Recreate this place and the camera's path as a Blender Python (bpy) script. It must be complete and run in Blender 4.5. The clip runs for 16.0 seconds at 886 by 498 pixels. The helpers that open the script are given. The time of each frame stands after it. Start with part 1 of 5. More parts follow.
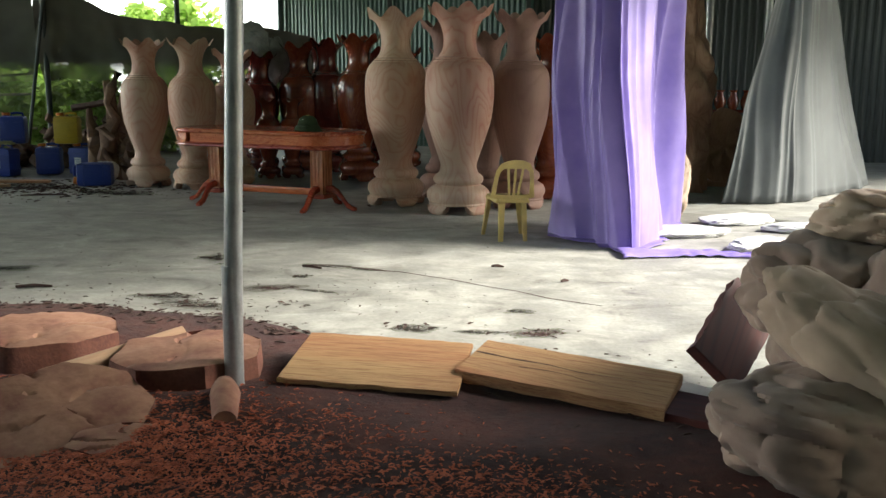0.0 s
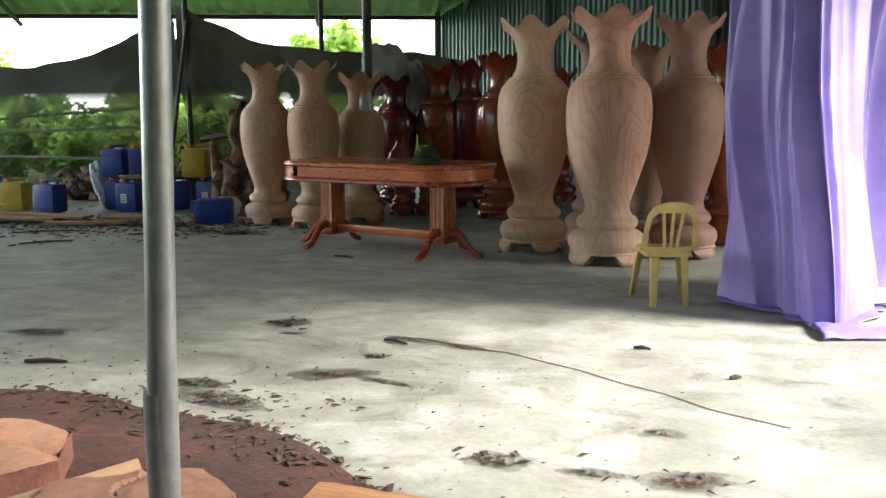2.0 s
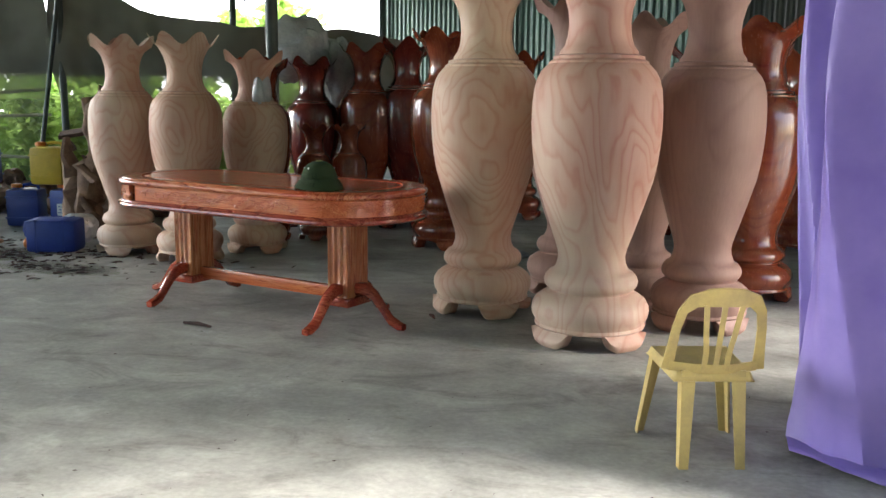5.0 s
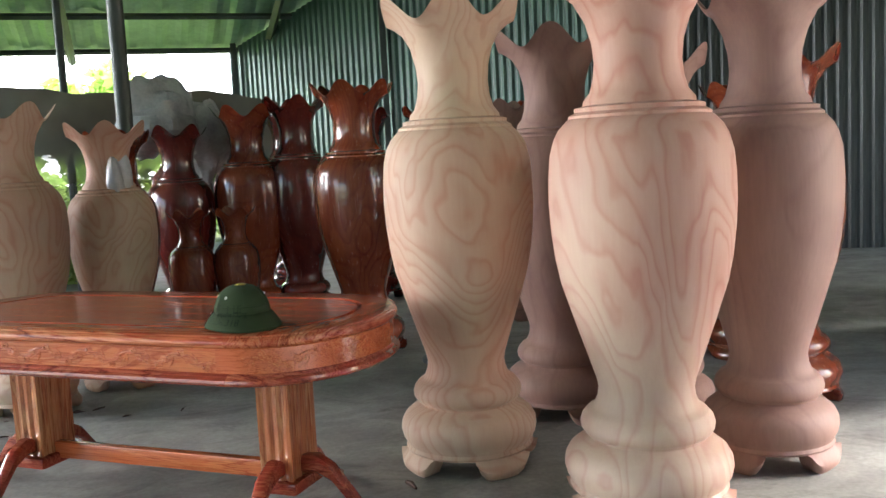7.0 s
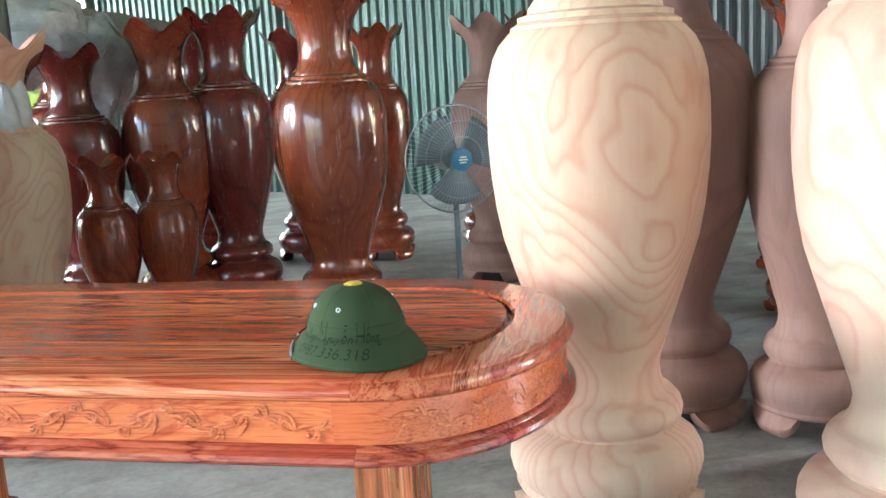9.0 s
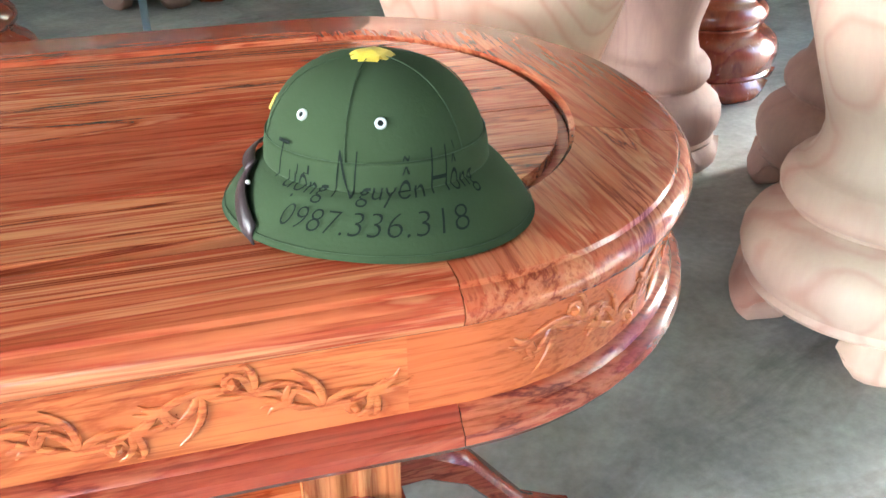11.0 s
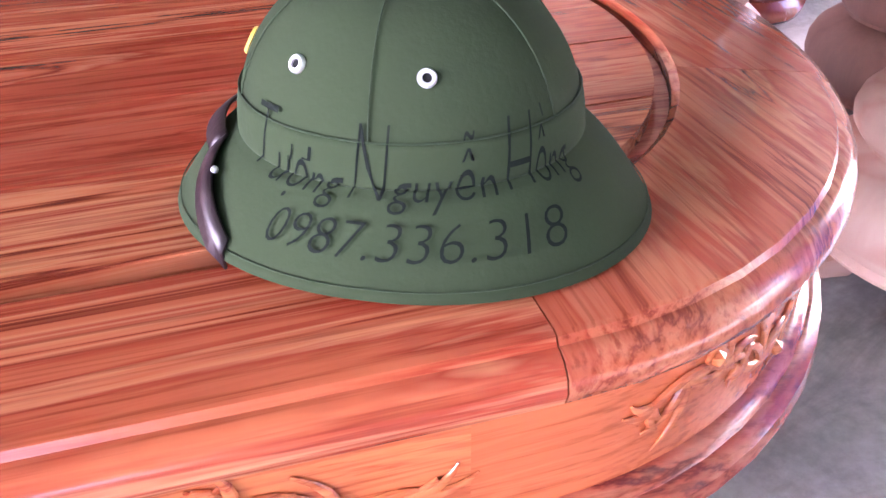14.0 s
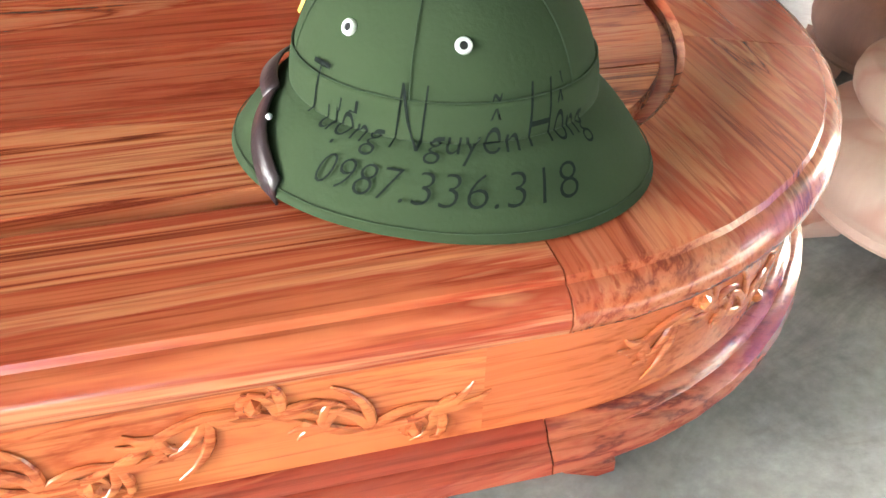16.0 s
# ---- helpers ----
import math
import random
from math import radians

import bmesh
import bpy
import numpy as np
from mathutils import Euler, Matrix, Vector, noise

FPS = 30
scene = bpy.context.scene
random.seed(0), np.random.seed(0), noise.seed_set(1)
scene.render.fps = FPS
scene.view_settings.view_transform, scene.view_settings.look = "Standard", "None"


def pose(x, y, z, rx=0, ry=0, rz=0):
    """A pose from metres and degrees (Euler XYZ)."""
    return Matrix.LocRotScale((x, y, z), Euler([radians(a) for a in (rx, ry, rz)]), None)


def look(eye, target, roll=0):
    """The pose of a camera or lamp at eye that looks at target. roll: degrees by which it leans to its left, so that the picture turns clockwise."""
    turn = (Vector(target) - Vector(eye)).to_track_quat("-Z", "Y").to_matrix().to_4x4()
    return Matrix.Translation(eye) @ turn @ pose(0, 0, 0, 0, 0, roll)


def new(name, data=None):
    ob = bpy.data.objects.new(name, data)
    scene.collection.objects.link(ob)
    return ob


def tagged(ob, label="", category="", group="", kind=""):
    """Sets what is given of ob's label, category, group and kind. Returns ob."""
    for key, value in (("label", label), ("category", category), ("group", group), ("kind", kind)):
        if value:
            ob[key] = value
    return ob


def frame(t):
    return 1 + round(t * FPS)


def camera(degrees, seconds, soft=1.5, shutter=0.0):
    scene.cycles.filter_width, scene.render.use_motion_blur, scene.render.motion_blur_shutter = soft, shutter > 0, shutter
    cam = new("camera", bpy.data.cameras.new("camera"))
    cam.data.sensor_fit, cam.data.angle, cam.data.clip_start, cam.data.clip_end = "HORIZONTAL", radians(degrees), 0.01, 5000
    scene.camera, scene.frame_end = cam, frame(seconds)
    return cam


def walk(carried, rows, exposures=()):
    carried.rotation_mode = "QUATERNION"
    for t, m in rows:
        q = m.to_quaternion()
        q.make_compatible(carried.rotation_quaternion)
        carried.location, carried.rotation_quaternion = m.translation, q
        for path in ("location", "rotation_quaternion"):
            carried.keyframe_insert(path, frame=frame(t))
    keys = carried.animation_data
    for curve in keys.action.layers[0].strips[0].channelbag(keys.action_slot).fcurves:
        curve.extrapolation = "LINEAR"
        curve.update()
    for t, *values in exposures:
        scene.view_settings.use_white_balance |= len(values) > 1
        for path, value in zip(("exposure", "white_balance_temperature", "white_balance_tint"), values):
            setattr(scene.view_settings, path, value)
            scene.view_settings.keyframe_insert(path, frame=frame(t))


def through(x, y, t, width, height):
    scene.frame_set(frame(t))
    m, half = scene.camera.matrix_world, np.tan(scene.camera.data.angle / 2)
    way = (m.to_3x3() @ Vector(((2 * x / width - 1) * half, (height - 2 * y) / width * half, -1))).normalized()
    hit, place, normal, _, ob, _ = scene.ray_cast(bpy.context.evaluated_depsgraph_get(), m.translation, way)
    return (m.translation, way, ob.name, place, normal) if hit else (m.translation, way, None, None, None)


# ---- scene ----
cam = camera(52.1, 16.0)
PATH = [
    (0, (0.03, 0.531, 1.297), (0.032, 2.499, 0.938), 0.5),
    (0.5, (0.223, 0.845, 1.28), (0.014, 2.812, 0.983), 0.7),
    (1, (0.328, 1.205, 1.258), (-0.05, 3.154, 1.016), 2.0),
    (1.5, (0.331, 1.668, 1.241), (-0.001, 3.619, 0.954), 0.5),
    (2, (0.303, 2.135, 1.251), (-0.08, 4.075, 0.953), -0.4),
    (2.5, (0.189, 2.594, 1.237), (-0.143, 4.54, 0.914), -1.4),
    (3, (0.15, 3.012, 1.207), (-0.184, 4.957, 0.882), -2.2),
    (3.5, (0.114, 3.448, 1.231), (-0.3, 5.368, 0.852), -0.4),
    (4, (0.088, 3.931, 1.255), (-0.329, 5.849, 0.868), 0.8),
    (4.5, (0.139, 4.352, 1.289), (-0.331, 6.263, 0.93), -1.6),
    (5, (0.119, 4.777, 1.317), (-0.177, 6.728, 0.992), 0.6),
    (5.2, (0.073, 5.003, 1.316), (-0.155, 6.975, 1.075), 0.7),
    (7.3, (-0.772, 6.578, 1.429), (-0.73, 8.565, 1.213), -3.0),
    (7.5, (-0.864, 6.737, 1.421), (-0.863, 8.725, 1.2), -3.8),
    (8, (-1.118, 7.069, 1.394), (-1.083, 9.048, 1.106), 0.4),
    (8.5, (-1.351, 7.412, 1.402), (-1.098, 9.358, 1.018), -1.3),
    (9, (-1.479, 7.775, 1.382), (-1.11, 9.706, 1.019), -3.3),
    (9.5, (-1.614, 8.128, 1.327), (-1.202, 9.996, 0.742), -0.2),
    (9.7, (-1.673, 8.273, 1.31), (-1.153, 10.099, 0.684), 0.1),
    (11.8, (-1.783, 9.156, 1.205), (-0.602, 10.359, 0.128), 1.6),
    (12, (-1.782, 9.181, 1.204), (-0.591, 10.398, 0.154), 1.8),
    (12.5, (-1.742, 9.197, 1.203), (-0.567, 10.467, 0.2), 1.4),
    (13, (-1.716, 9.2, 1.198), (-0.606, 10.455, 0.106), 0.2),
    (13.5, (-1.621, 9.247, 1.109), (-0.594, 10.567, 0.013), -1.5),
    (14, (-1.635, 9.219, 1.131), (-0.597, 10.513, 0.015), -0.8),
    (14.5, (-1.686, 9.174, 1.182), (-0.622, 10.436, 0.052), 0.1),
    (15, (-1.688, 9.17, 1.175), (-0.661, 10.432, 0.013), 0.3),
    (15.5, (-1.689, 9.174, 1.174), (-0.697, 10.431, -0.024), 1.0),
    (16, (-1.688, 9.182, 1.174), (-0.689, 10.416, -0.042), 1.8),
]
walk(cam, [(t, look(eye, target, roll)) for t, eye, target, roll in PATH],
     [(0.0, 1.4, 6750, 6), (1.5, 1.7, 6700, 6), (3.2, 1.6, 6450, 7), (4.4, 1.85, 6400, 9), (5.0, 2.5, 6450, 12), (7.5, 3.2, 6250, 15), (8.0, 3.7, 6150, 15), (9.0, 4.0, 5950, 12), (9.7, 4.35, 5800, 8),
      (12.0, 4.08, 6050, 12), (12.8, 4.23, 5800, 25), (13.5, 4.2, 5850, 48), (14.2, 4.23, 5850, 50), (14.8, 4.23, 6150, 30), (15.2, 4.2, 6450, 17), (16.0, 4.2, 6500, 13)])

# ---------------------------------------------------------------- light
world = bpy.data.worlds.new("overcast_sky")
scene.world = world
world.use_nodes = True
wn, wl = world.node_tree.nodes, world.node_tree.links
sky = wn.new("ShaderNodeTexSky")
sky.sky_type, sky.sun_disc = "NISHITA", False
SUN_DIR = Vector((0.95, -0.02, 0.64)).normalized()
sky.sun_elevation = math.asin(SUN_DIR.z)
sky.sun_rotation = math.atan2(SUN_DIR.x, SUN_DIR.y)
sky.air_density, sky.dust_density, sky.ozone_density = 1.0, 2.0, 1.0
wl.new(sky.outputs[0], wn["Background"].inputs[0])
wn["Background"].inputs[1].default_value = 0.115

sun = new("sun", bpy.data.lights.new("sun", "SUN"))
sun.data.energy, sun.data.angle, sun.data.color = 5.2, radians(22), (1.0, 0.97, 0.92)
sun.matrix_world = look(SUN_DIR * 30, (0, 0, 0))


# ---------------------------------------------------------------- node helpers
def material(name):
    m = bpy.data.materials.new(name)
    m.use_nodes = True
    return m, m.node_tree.nodes, m.node_tree.links, m.node_tree.nodes["Principled BSDF"]


def coords(n, l, scale=(1, 1, 1), space="Object", jitter=0.0, turn=(0, 0, 0)):
    tc, mp = n.new("ShaderNodeTexCoord"), n.new("ShaderNodeMapping")
    mp.inputs["Scale"].default_value = scale
    mp.inputs["Rotation"].default_value = [radians(a) for a in turn]
    l.new(tc.outputs[space], mp.inputs[0])
    if jitter:
        oi, vm = n.new("ShaderNodeObjectInfo"), n.new("ShaderNodeVectorMath")
        vm.operation = "SCALE"
        cx = n.new("ShaderNodeCombineXYZ")
        for k in range(3):
            l.new(oi.outputs["Random"], cx.inputs[k])
        l.new(cx.outputs[0], vm.inputs[0])
        vm.inputs["Scale"].default_value = jitter
        l.new(vm.outputs[0], mp.inputs["Location"])
    return mp.outputs[0]


def noise_tex(n, l, vec, scale, detail=4, rough=0.55, distort=0.0):
    t = n.new("ShaderNodeTexNoise")
    t.inputs["Scale"].default_value, t.inputs["Detail"].default_value = scale, detail
    t.inputs["Roughness"].default_value, t.inputs["Distortion"].default_value = rough, distort
    l.new(vec, t.inputs["Vector"])
    return t.outputs["Fac"]


def ramp(n, l, fac, stops):
    r = n.new("ShaderNodeValToRGB")
    while len(r.color_ramp.elements) < len(stops):
        r.color_ramp.elements.new(0.5)
    for e, (p, c) in zip(r.color_ramp.elements, stops):
        e.position = p
        e.color = (*c, 1) if len(c) == 3 else c
    l.new(fac, r.inputs[0])
    return r.outputs[0]


def mix(n, l, fac, a, b, mode="MIX"):
    m = n.new("ShaderNodeMix")
    m.data_type, m.blend_type = "RGBA", mode
    for sock, v in ((m.inputs[0], fac), (m.inputs[6], a), (m.inputs[7], b)):
        if isinstance(v, (int, float)):
            sock.default_value = v
        elif isinstance(v, tuple):
            sock.default_value = (*v, 1)
        else:
            l.new(v, sock)
    return m.outputs[2]


def bump(n, l, bsdf, height, strength, dist=0.01):
    b = n.new("ShaderNodeBump")
    b.inputs["Strength"].default_value, b.inputs["Distance"].default_value = strength, dist
    l.new(height, b.inputs["Height"])
    l.new(b.outputs[0], bsdf.inputs["Normal"])


def wood(name, dark, mid, pale, gloss=0.5, coat=0.0, scale=1.0, along="Z", jitter=7.0, heart=None, contrast=1.0, rough_bump=0.15, bands=13.0, streak=0.0, tone_mix=0.5):
    """Turned or planed timber: warped growth rings, fine fibre, broad tone patches."""
    m, n, l, b = material(name)
    st = {"Z": (1, 1, 0.5), "X": (0.14, 1, 1), "Y": (1, 0.14, 1)}[along]
    vec = coords(n, l, tuple(scale * a for a in st), jitter=jitter)
    warp = noise_tex(n, l, vec, 1.25, 3.5, 0.4, 0.5)
    big = noise_tex(n, l, vec, 1.0, 2)
    mul = n.new("ShaderNodeMath")
    mul.operation = "MULTIPLY"
    mul.inputs[1].default_value = bands
    l.new(warp, mul.inputs[0])
    mr = n.new("ShaderNodeMath")
    mr.operation = "FRACT"
    l.new(mul.outputs[0], mr.inputs[0])
    fst = {"Z": (60, 60, 5), "X": (4, 70, 70), "Y": (70, 4, 70)}[along]
    fibre = noise_tex(n, l, coords(n, l, fst, jitter=jitter), 1.0, 4)
    base = ramp(n, l, mr.outputs[0], [(0.0, mid), (0.18, pale), (0.5, pale), (0.8, tuple(0.4 * a + 0.6 * b for a, b in zip(mid, pale))), (0.95, tuple(0.9 * a + 0.1 * b for a, b in zip(mid, dark))), (1.0, mid)])
    tone = ramp(n, l, big, [(0.4, heart or dark), (0.55, pale)])
    c = mix(n, l, tone_mix, base, tone)
    if streak:
        sst = {"Z": (44, 44, 1.1), "X": (0.9, 44, 44), "Y": (44, 0.9, 44)}[along]
        sk = noise_tex(n, l, coords(n, l, sst, jitter=jitter), 1.0, 5, 0.66, 0.8)
        c = mix(n, l, streak, c, ramp(n, l, sk, [(0.34, dark), (0.42, mid), (0.47, pale), (0.49, mid), (0.52, pale), (0.56, dark), (0.58, mid), (0.66, pale), (0.72, dark)]))
        fin = noise_tex(n, l, coords(n, l, tuple(2.6 * a for a in sst), jitter=jitter), 1.0, 4, 0.7, 0.5)
        c = mix(n, l, streak, c, ramp(n, l, fin, [(0.36, (0.7, 0.5, 0.45)), (0.45, (1, 1, 1)), (0.6, (1, 1, 1)), (0.68, (0.8, 0.62, 0.56))]), "MULTIPLY")
        pst = {"Z": (170, 170, 9), "X": (8, 170, 170), "Y": (170, 8, 170)}[along]
        pore = noise_tex(n, l, coords(n, l, pst, jitter=jitter), 1.0, 3, 0.6)
        c = mix(n, l, 0.75, c, ramp(n, l, pore, [(0.38, (0.45, 0.36, 0.34)), (0.5, (1, 1, 1))]), "MULTIPLY")
    c = mix(n, l, 0.22 * contrast, c, ramp(n, l, fibre, [(0.3, dark), (0.7, pale)]), "MIX")
    l.new(c, b.inputs["Base Color"])
    rr = n.new("ShaderNodeMapRange")
    rr.inputs["To Min"].default_value, rr.inputs["To Max"].default_value = gloss * 0.8, min(1, gloss * 1.25)
    l.new(fibre, rr.inputs[0])
    l.new(rr.outputs[0], b.inputs["Roughness"])
    b.inputs["Coat Weight"].default_value, b.inputs["Coat Roughness"].default_value = coat, 0.07
    bump(n, l, b, fibre, rough_bump, 0.003)
    return m


def table_wood(name, dark, red, orange, pale, along="X", figure=0.5, stretch=0.6, rough=0.2):
    """Lacquered boards: sharp dark growth lines on orange, short pores, slow drifts of red."""
    m, n, l, b = material(name)
    def st(a, c):
        return (a, c, c) if along == "X" else (c, a, c) if along == "Y" else (c, c, a)
    lines = noise_tex(n, l, coords(n, l, st(stretch, 8.5), jitter=9.0), 1.0, 7, 0.6, figure)
    c = ramp(n, l, lines, [(0.28, dark), (0.36, red), (0.42, orange), (0.45, red), (0.475, pale), (0.5, orange), (0.515, dark), (0.53, orange), (0.57, pale), (0.6, red), (0.63, orange), (0.68, dark), (0.74, red)])
    slow = noise_tex(n, l, coords(n, l, st(0.5, 4), jitter=9.0), 1.0, 3)
    c = mix(n, l, ramp(n, l, slow, [(0.36, (0.8, 0.8, 0.8)), (0.6, (0.0, 0.0, 0.0))]), c, red)
    pore = noise_tex(n, l, coords(n, l, st(4.5, 200), jitter=9.0), 1.0, 3, 0.6)
    c = mix(n, l, 0.7, c, ramp(n, l, pore, [(0.34, (0.5, 0.34, 0.3)), (0.5, (1, 1, 1))]), "MULTIPLY")
    l.new(c, b.inputs["Base Color"])
    b.inputs["Roughness"].default_value = rough
    b.inputs["Coat Weight"].default_value, b.inputs["Coat Roughness"].default_value = 0.35, 0.08
    wear = noise_tex(n, l, coords(n, l, (7, 7, 7)), 1.0, 5)
    l.new(ramp(n, l, wear, [(0.3, (rough * 0.95,) * 3), (0.75, (rough * 1.25,) * 3)]), b.inputs["Roughness"])
    bump(n, l, b, pore, 0.04, 0.002)
    return m


def plain(name, colour, rough=0.5, metal=0.0, vary=0.25, scale=6.0, coat=0.0, bumps=0.1, second=None):
    m, n, l, b = material(name)
    vec = coords(n, l, jitter=3.0)
    f = noise_tex(n, l, vec, scale, 5, 0.6)
    dark = second or tuple(c * (1 - vary) for c in colour)
    g = noise_tex(n, l, vec, scale * 9, 3)
    c = mix(n, l, 0.3, ramp(n, l, f, [(0.32, dark), (0.64, colour)]), ramp(n, l, g, [(0.3, dark), (0.7, colour)]))
    l.new(c, b.inputs["Base Color"])
    b.inputs["Roughness"].default_value, b.inputs["Metallic"].default_value = rough, metal
    b.inputs["Coat Weight"].default_value = coat
    if bumps:
        bump(n, l, b, g, bumps, 0.004)
    return m


def cloth_mat(name, colour, second, rough=0.8, sheen=0.3, through=0.0):
    m, n, l, b = material(name)
    vec = coords(n, l)
    f = noise_tex(n, l, vec, 1.7, 5, 0.6)
    w = noise_tex(n, l, coords(n, l, (240, 240, 240)), 1.0, 2)
    l.new(ramp(n, l, f, [(0.3, second), (0.65, colour)]), b.inputs["Base Color"])
    b.inputs["Roughness"].default_value = rough
    b.inputs["Sheen Weight"].default_value = sheen
    bump(n, l, b, w, 0.15, 0.002)
    if through:
        out, tr, ms = n["Material Output"], n.new("ShaderNodeBsdfTranslucent"), n.new("ShaderNodeMixShader")
        tr.inputs[0].default_value = (*colour, 1)
        ms.inputs[0].default_value = through
        l.new(b.outputs[0], ms.inputs[1])
        l.new(tr.outputs[0], ms.inputs[2])
        l.new(ms.outputs[0], out.inputs[0])
    return m


# ---------------------------------------------------------------- materials
M_RAW = wood("raw_pale_wood", (0.3, 0.12, 0.075), (0.45, 0.25, 0.165), (0.56, 0.415, 0.3), 0.6, 0.0, 1.25, heart=(0.46, 0.205, 0.145), bands=24, tone_mix=0.5, contrast=0.45)
M_RAW_PINK = wood("raw_pink_wood", (0.28, 0.11, 0.08), (0.43, 0.22, 0.16), (0.54, 0.4, 0.305), 0.6, 0.0, 1.1, heart=(0.43, 0.18, 0.13), bands=22, tone_mix=0.55, contrast=0.45)
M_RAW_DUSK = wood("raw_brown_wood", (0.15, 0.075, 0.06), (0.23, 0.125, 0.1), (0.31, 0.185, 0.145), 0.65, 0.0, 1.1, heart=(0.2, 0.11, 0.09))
M_RED = wood("lacquered_red_wood", (0.035, 0.004, 0.004), (0.115, 0.008, 0.007), (0.17, 0.02, 0.012), 0.25, 0.8, 1.4, heart=(0.05, 0.008, 0.007))
M_AMBER = wood("lacquered_amber_wood", (0.05, 0.004, 0.004), (0.16, 0.016, 0.009), (0.26, 0.056, 0.02), 0.25, 0.8, 1.4, heart=(0.1, 0.012, 0.008), bands=18)
M_TABLE_X = table_wood("lacquered_table_board", (0.12, 0.012, 0.007), (0.36, 0.05, 0.022), (0.55, 0.14, 0.055), (0.66, 0.25, 0.115), "X", 0.6)
M_TABLE_Y = table_wood("lacquered_table_end_board", (0.13, 0.014, 0.008), (0.36, 0.055, 0.024), (0.52, 0.135, 0.055), (0.62, 0.23, 0.105), "Y", 0.7, 0.8)
M_TABLE_RED = table_wood("lacquered_table_moulding", (0.11, 0.009, 0.007), (0.27, 0.036, 0.02), (0.36, 0.066, 0.032), (0.45, 0.12, 0.056), "X", 0.6, 1.5)
M_APRON = table_wood("lacquered_apron", (0.34, 0.055, 0.018), (0.5, 0.11, 0.034), (0.56, 0.15, 0.047), (0.61, 0.19, 0.062), "X", 0.8, 1.0, 0.22)
M_PED = table_wood("lacquered_pedestal", (0.2, 0.042, 0.015), (0.38, 0.105, 0.038), (0.5, 0.185, 0.07), (0.58, 0.28, 0.12), "Z", 0.6)
M_SLAB_TOP = plain("sawn_log_face", (0.4, 0.22, 0.145), 0.9, second=(0.17, 0.06, 0.045), scale=3.5, bumps=0.5)
M_SLAB_SIDE = plain("sawn_log_side", (0.2, 0.075, 0.05), 0.9, second=(0.06, 0.02, 0.016), scale=7, bumps=0.6)
M_PLANK = wood("rough_yellow_plank", (0.2, 0.07, 0.035), (0.38, 0.19, 0.085), (0.5, 0.32, 0.16), 0.8, 0, 2.4, along="X", rough_bump=0.25, heart=(0.42, 0.13, 0.06), streak=0.22)
M_REDPLANK = wood("dark_red_plank", (0.022, 0.006, 0.007), (0.06, 0.013, 0.013), (0.12, 0.026, 0.02), 0.7, 0, 2.0, along="X", rough_bump=0.4)
M_BARK = plain("bark", (0.14, 0.075, 0.05), 0.95, second=(0.035, 0.018, 0.014), scale=14, bumps=0.9)
M_ROOT = plain("weathered_root_wood", (0.24, 0.15, 0.095), 0.9, second=(0.07, 0.04, 0.028), scale=9, bumps=0.8)
M_STEEL = plain("dull_steel_pipe", (0.36, 0.375, 0.39), 0.36, 0.35, vary=0.35, scale=10, bumps=0.1)
M_DARKSTEEL = plain("painted_dark_post", (0.06, 0.075, 0.07), 0.5, 0.2, vary=0.3)
M_CHAIR = plain("yellow_plastic", (0.53, 0.4, 0.13), 0.45, vary=0.28, scale=7, second=(0.36, 0.27, 0.11), bumps=0.03)
M_BLUE = plain("blue_plastic", (0.018, 0.045, 0.26), 0.42, vary=0.3, scale=5, bumps=0.05)
M_YELLOWCAN = plain("yellow_can_plastic", (0.62, 0.42, 0.03), 0.45, vary=0.25, bumps=0.05)
M_CAP = plain("orange_cap_plastic", (0.7, 0.2, 0.02), 0.45, bumps=0)
M_LABEL = plain("white_label", (0.75, 0.75, 0.72), 0.6, vary=0.12, bumps=0)
M_INKBLUE = plain("label_print", (0.05, 0.1, 0.3), 0.6, bumps=0)
M_PURPLE = cloth_mat("purple_cloth", (0.25, 0.19, 0.5), (0.155, 0.108, 0.39), 0.45, 0.0, 0.0)
M_GREY = cloth_mat("grey_tarpaulin", (0.09, 0.1, 0.102), (0.06, 0.067, 0.07), 0.6, 0.1)
M_SACK = cloth_mat("dusty_sack_cloth", (0.36, 0.26, 0.21), (0.17, 0.12, 0.1), 0.95, 0.1)
M_SACK_PALE = cloth_mat("pale_sack_cloth", (0.5, 0.38, 0.29), (0.27, 0.195, 0.15), 0.95, 0.1)
M_WHITEBAG = plain("white_woven_bag", (0.75, 0.75, 0.74), 0.6, vary=0.2, scale=5)
M_PLASTIC = plain("cloudy_plastic_sheet", (0.5, 0.52, 0.54), 0.25, vary=0.45, scale=4, bumps=0.3)
M_HAT = cloth_mat("green_hat_cloth", (0.034, 0.052, 0.024), (0.028, 0.044, 0.021), 0.95, 0.0)
M_HAT.node_tree.nodes["Principled BSDF"].inputs["Specular IOR Level"].default_value = 0.15
M_HATLINE = plain("dark_green_seam", (0.024, 0.048, 0.018), 0.9, bumps=0)
M_INK = plain("black_marker_ink", (0.01, 0.015, 0.012), 0.9, bumps=0)
M_INK.node_tree.nodes["Principled BSDF"].inputs["Specular IOR Level"].default_value = 0.1
M_EYELET = plain("pale_metal_eyelet", (0.75, 0.75, 0.75), 0.3, 0.5, vary=0.1, bumps=0)
M_HOLE = plain("dark_hole", (0.006, 0.006, 0.006), 0.9, bumps=0)
M_STAR = plain("yellow_patch", (0.72, 0.5, 0.06), 0.5, vary=0.3, scale=40, bumps=0.2)
M_STRAP = plain("dark_brown_strap", (0.03, 0.016, 0.018), 0.4, vary=0.3, scale=30)
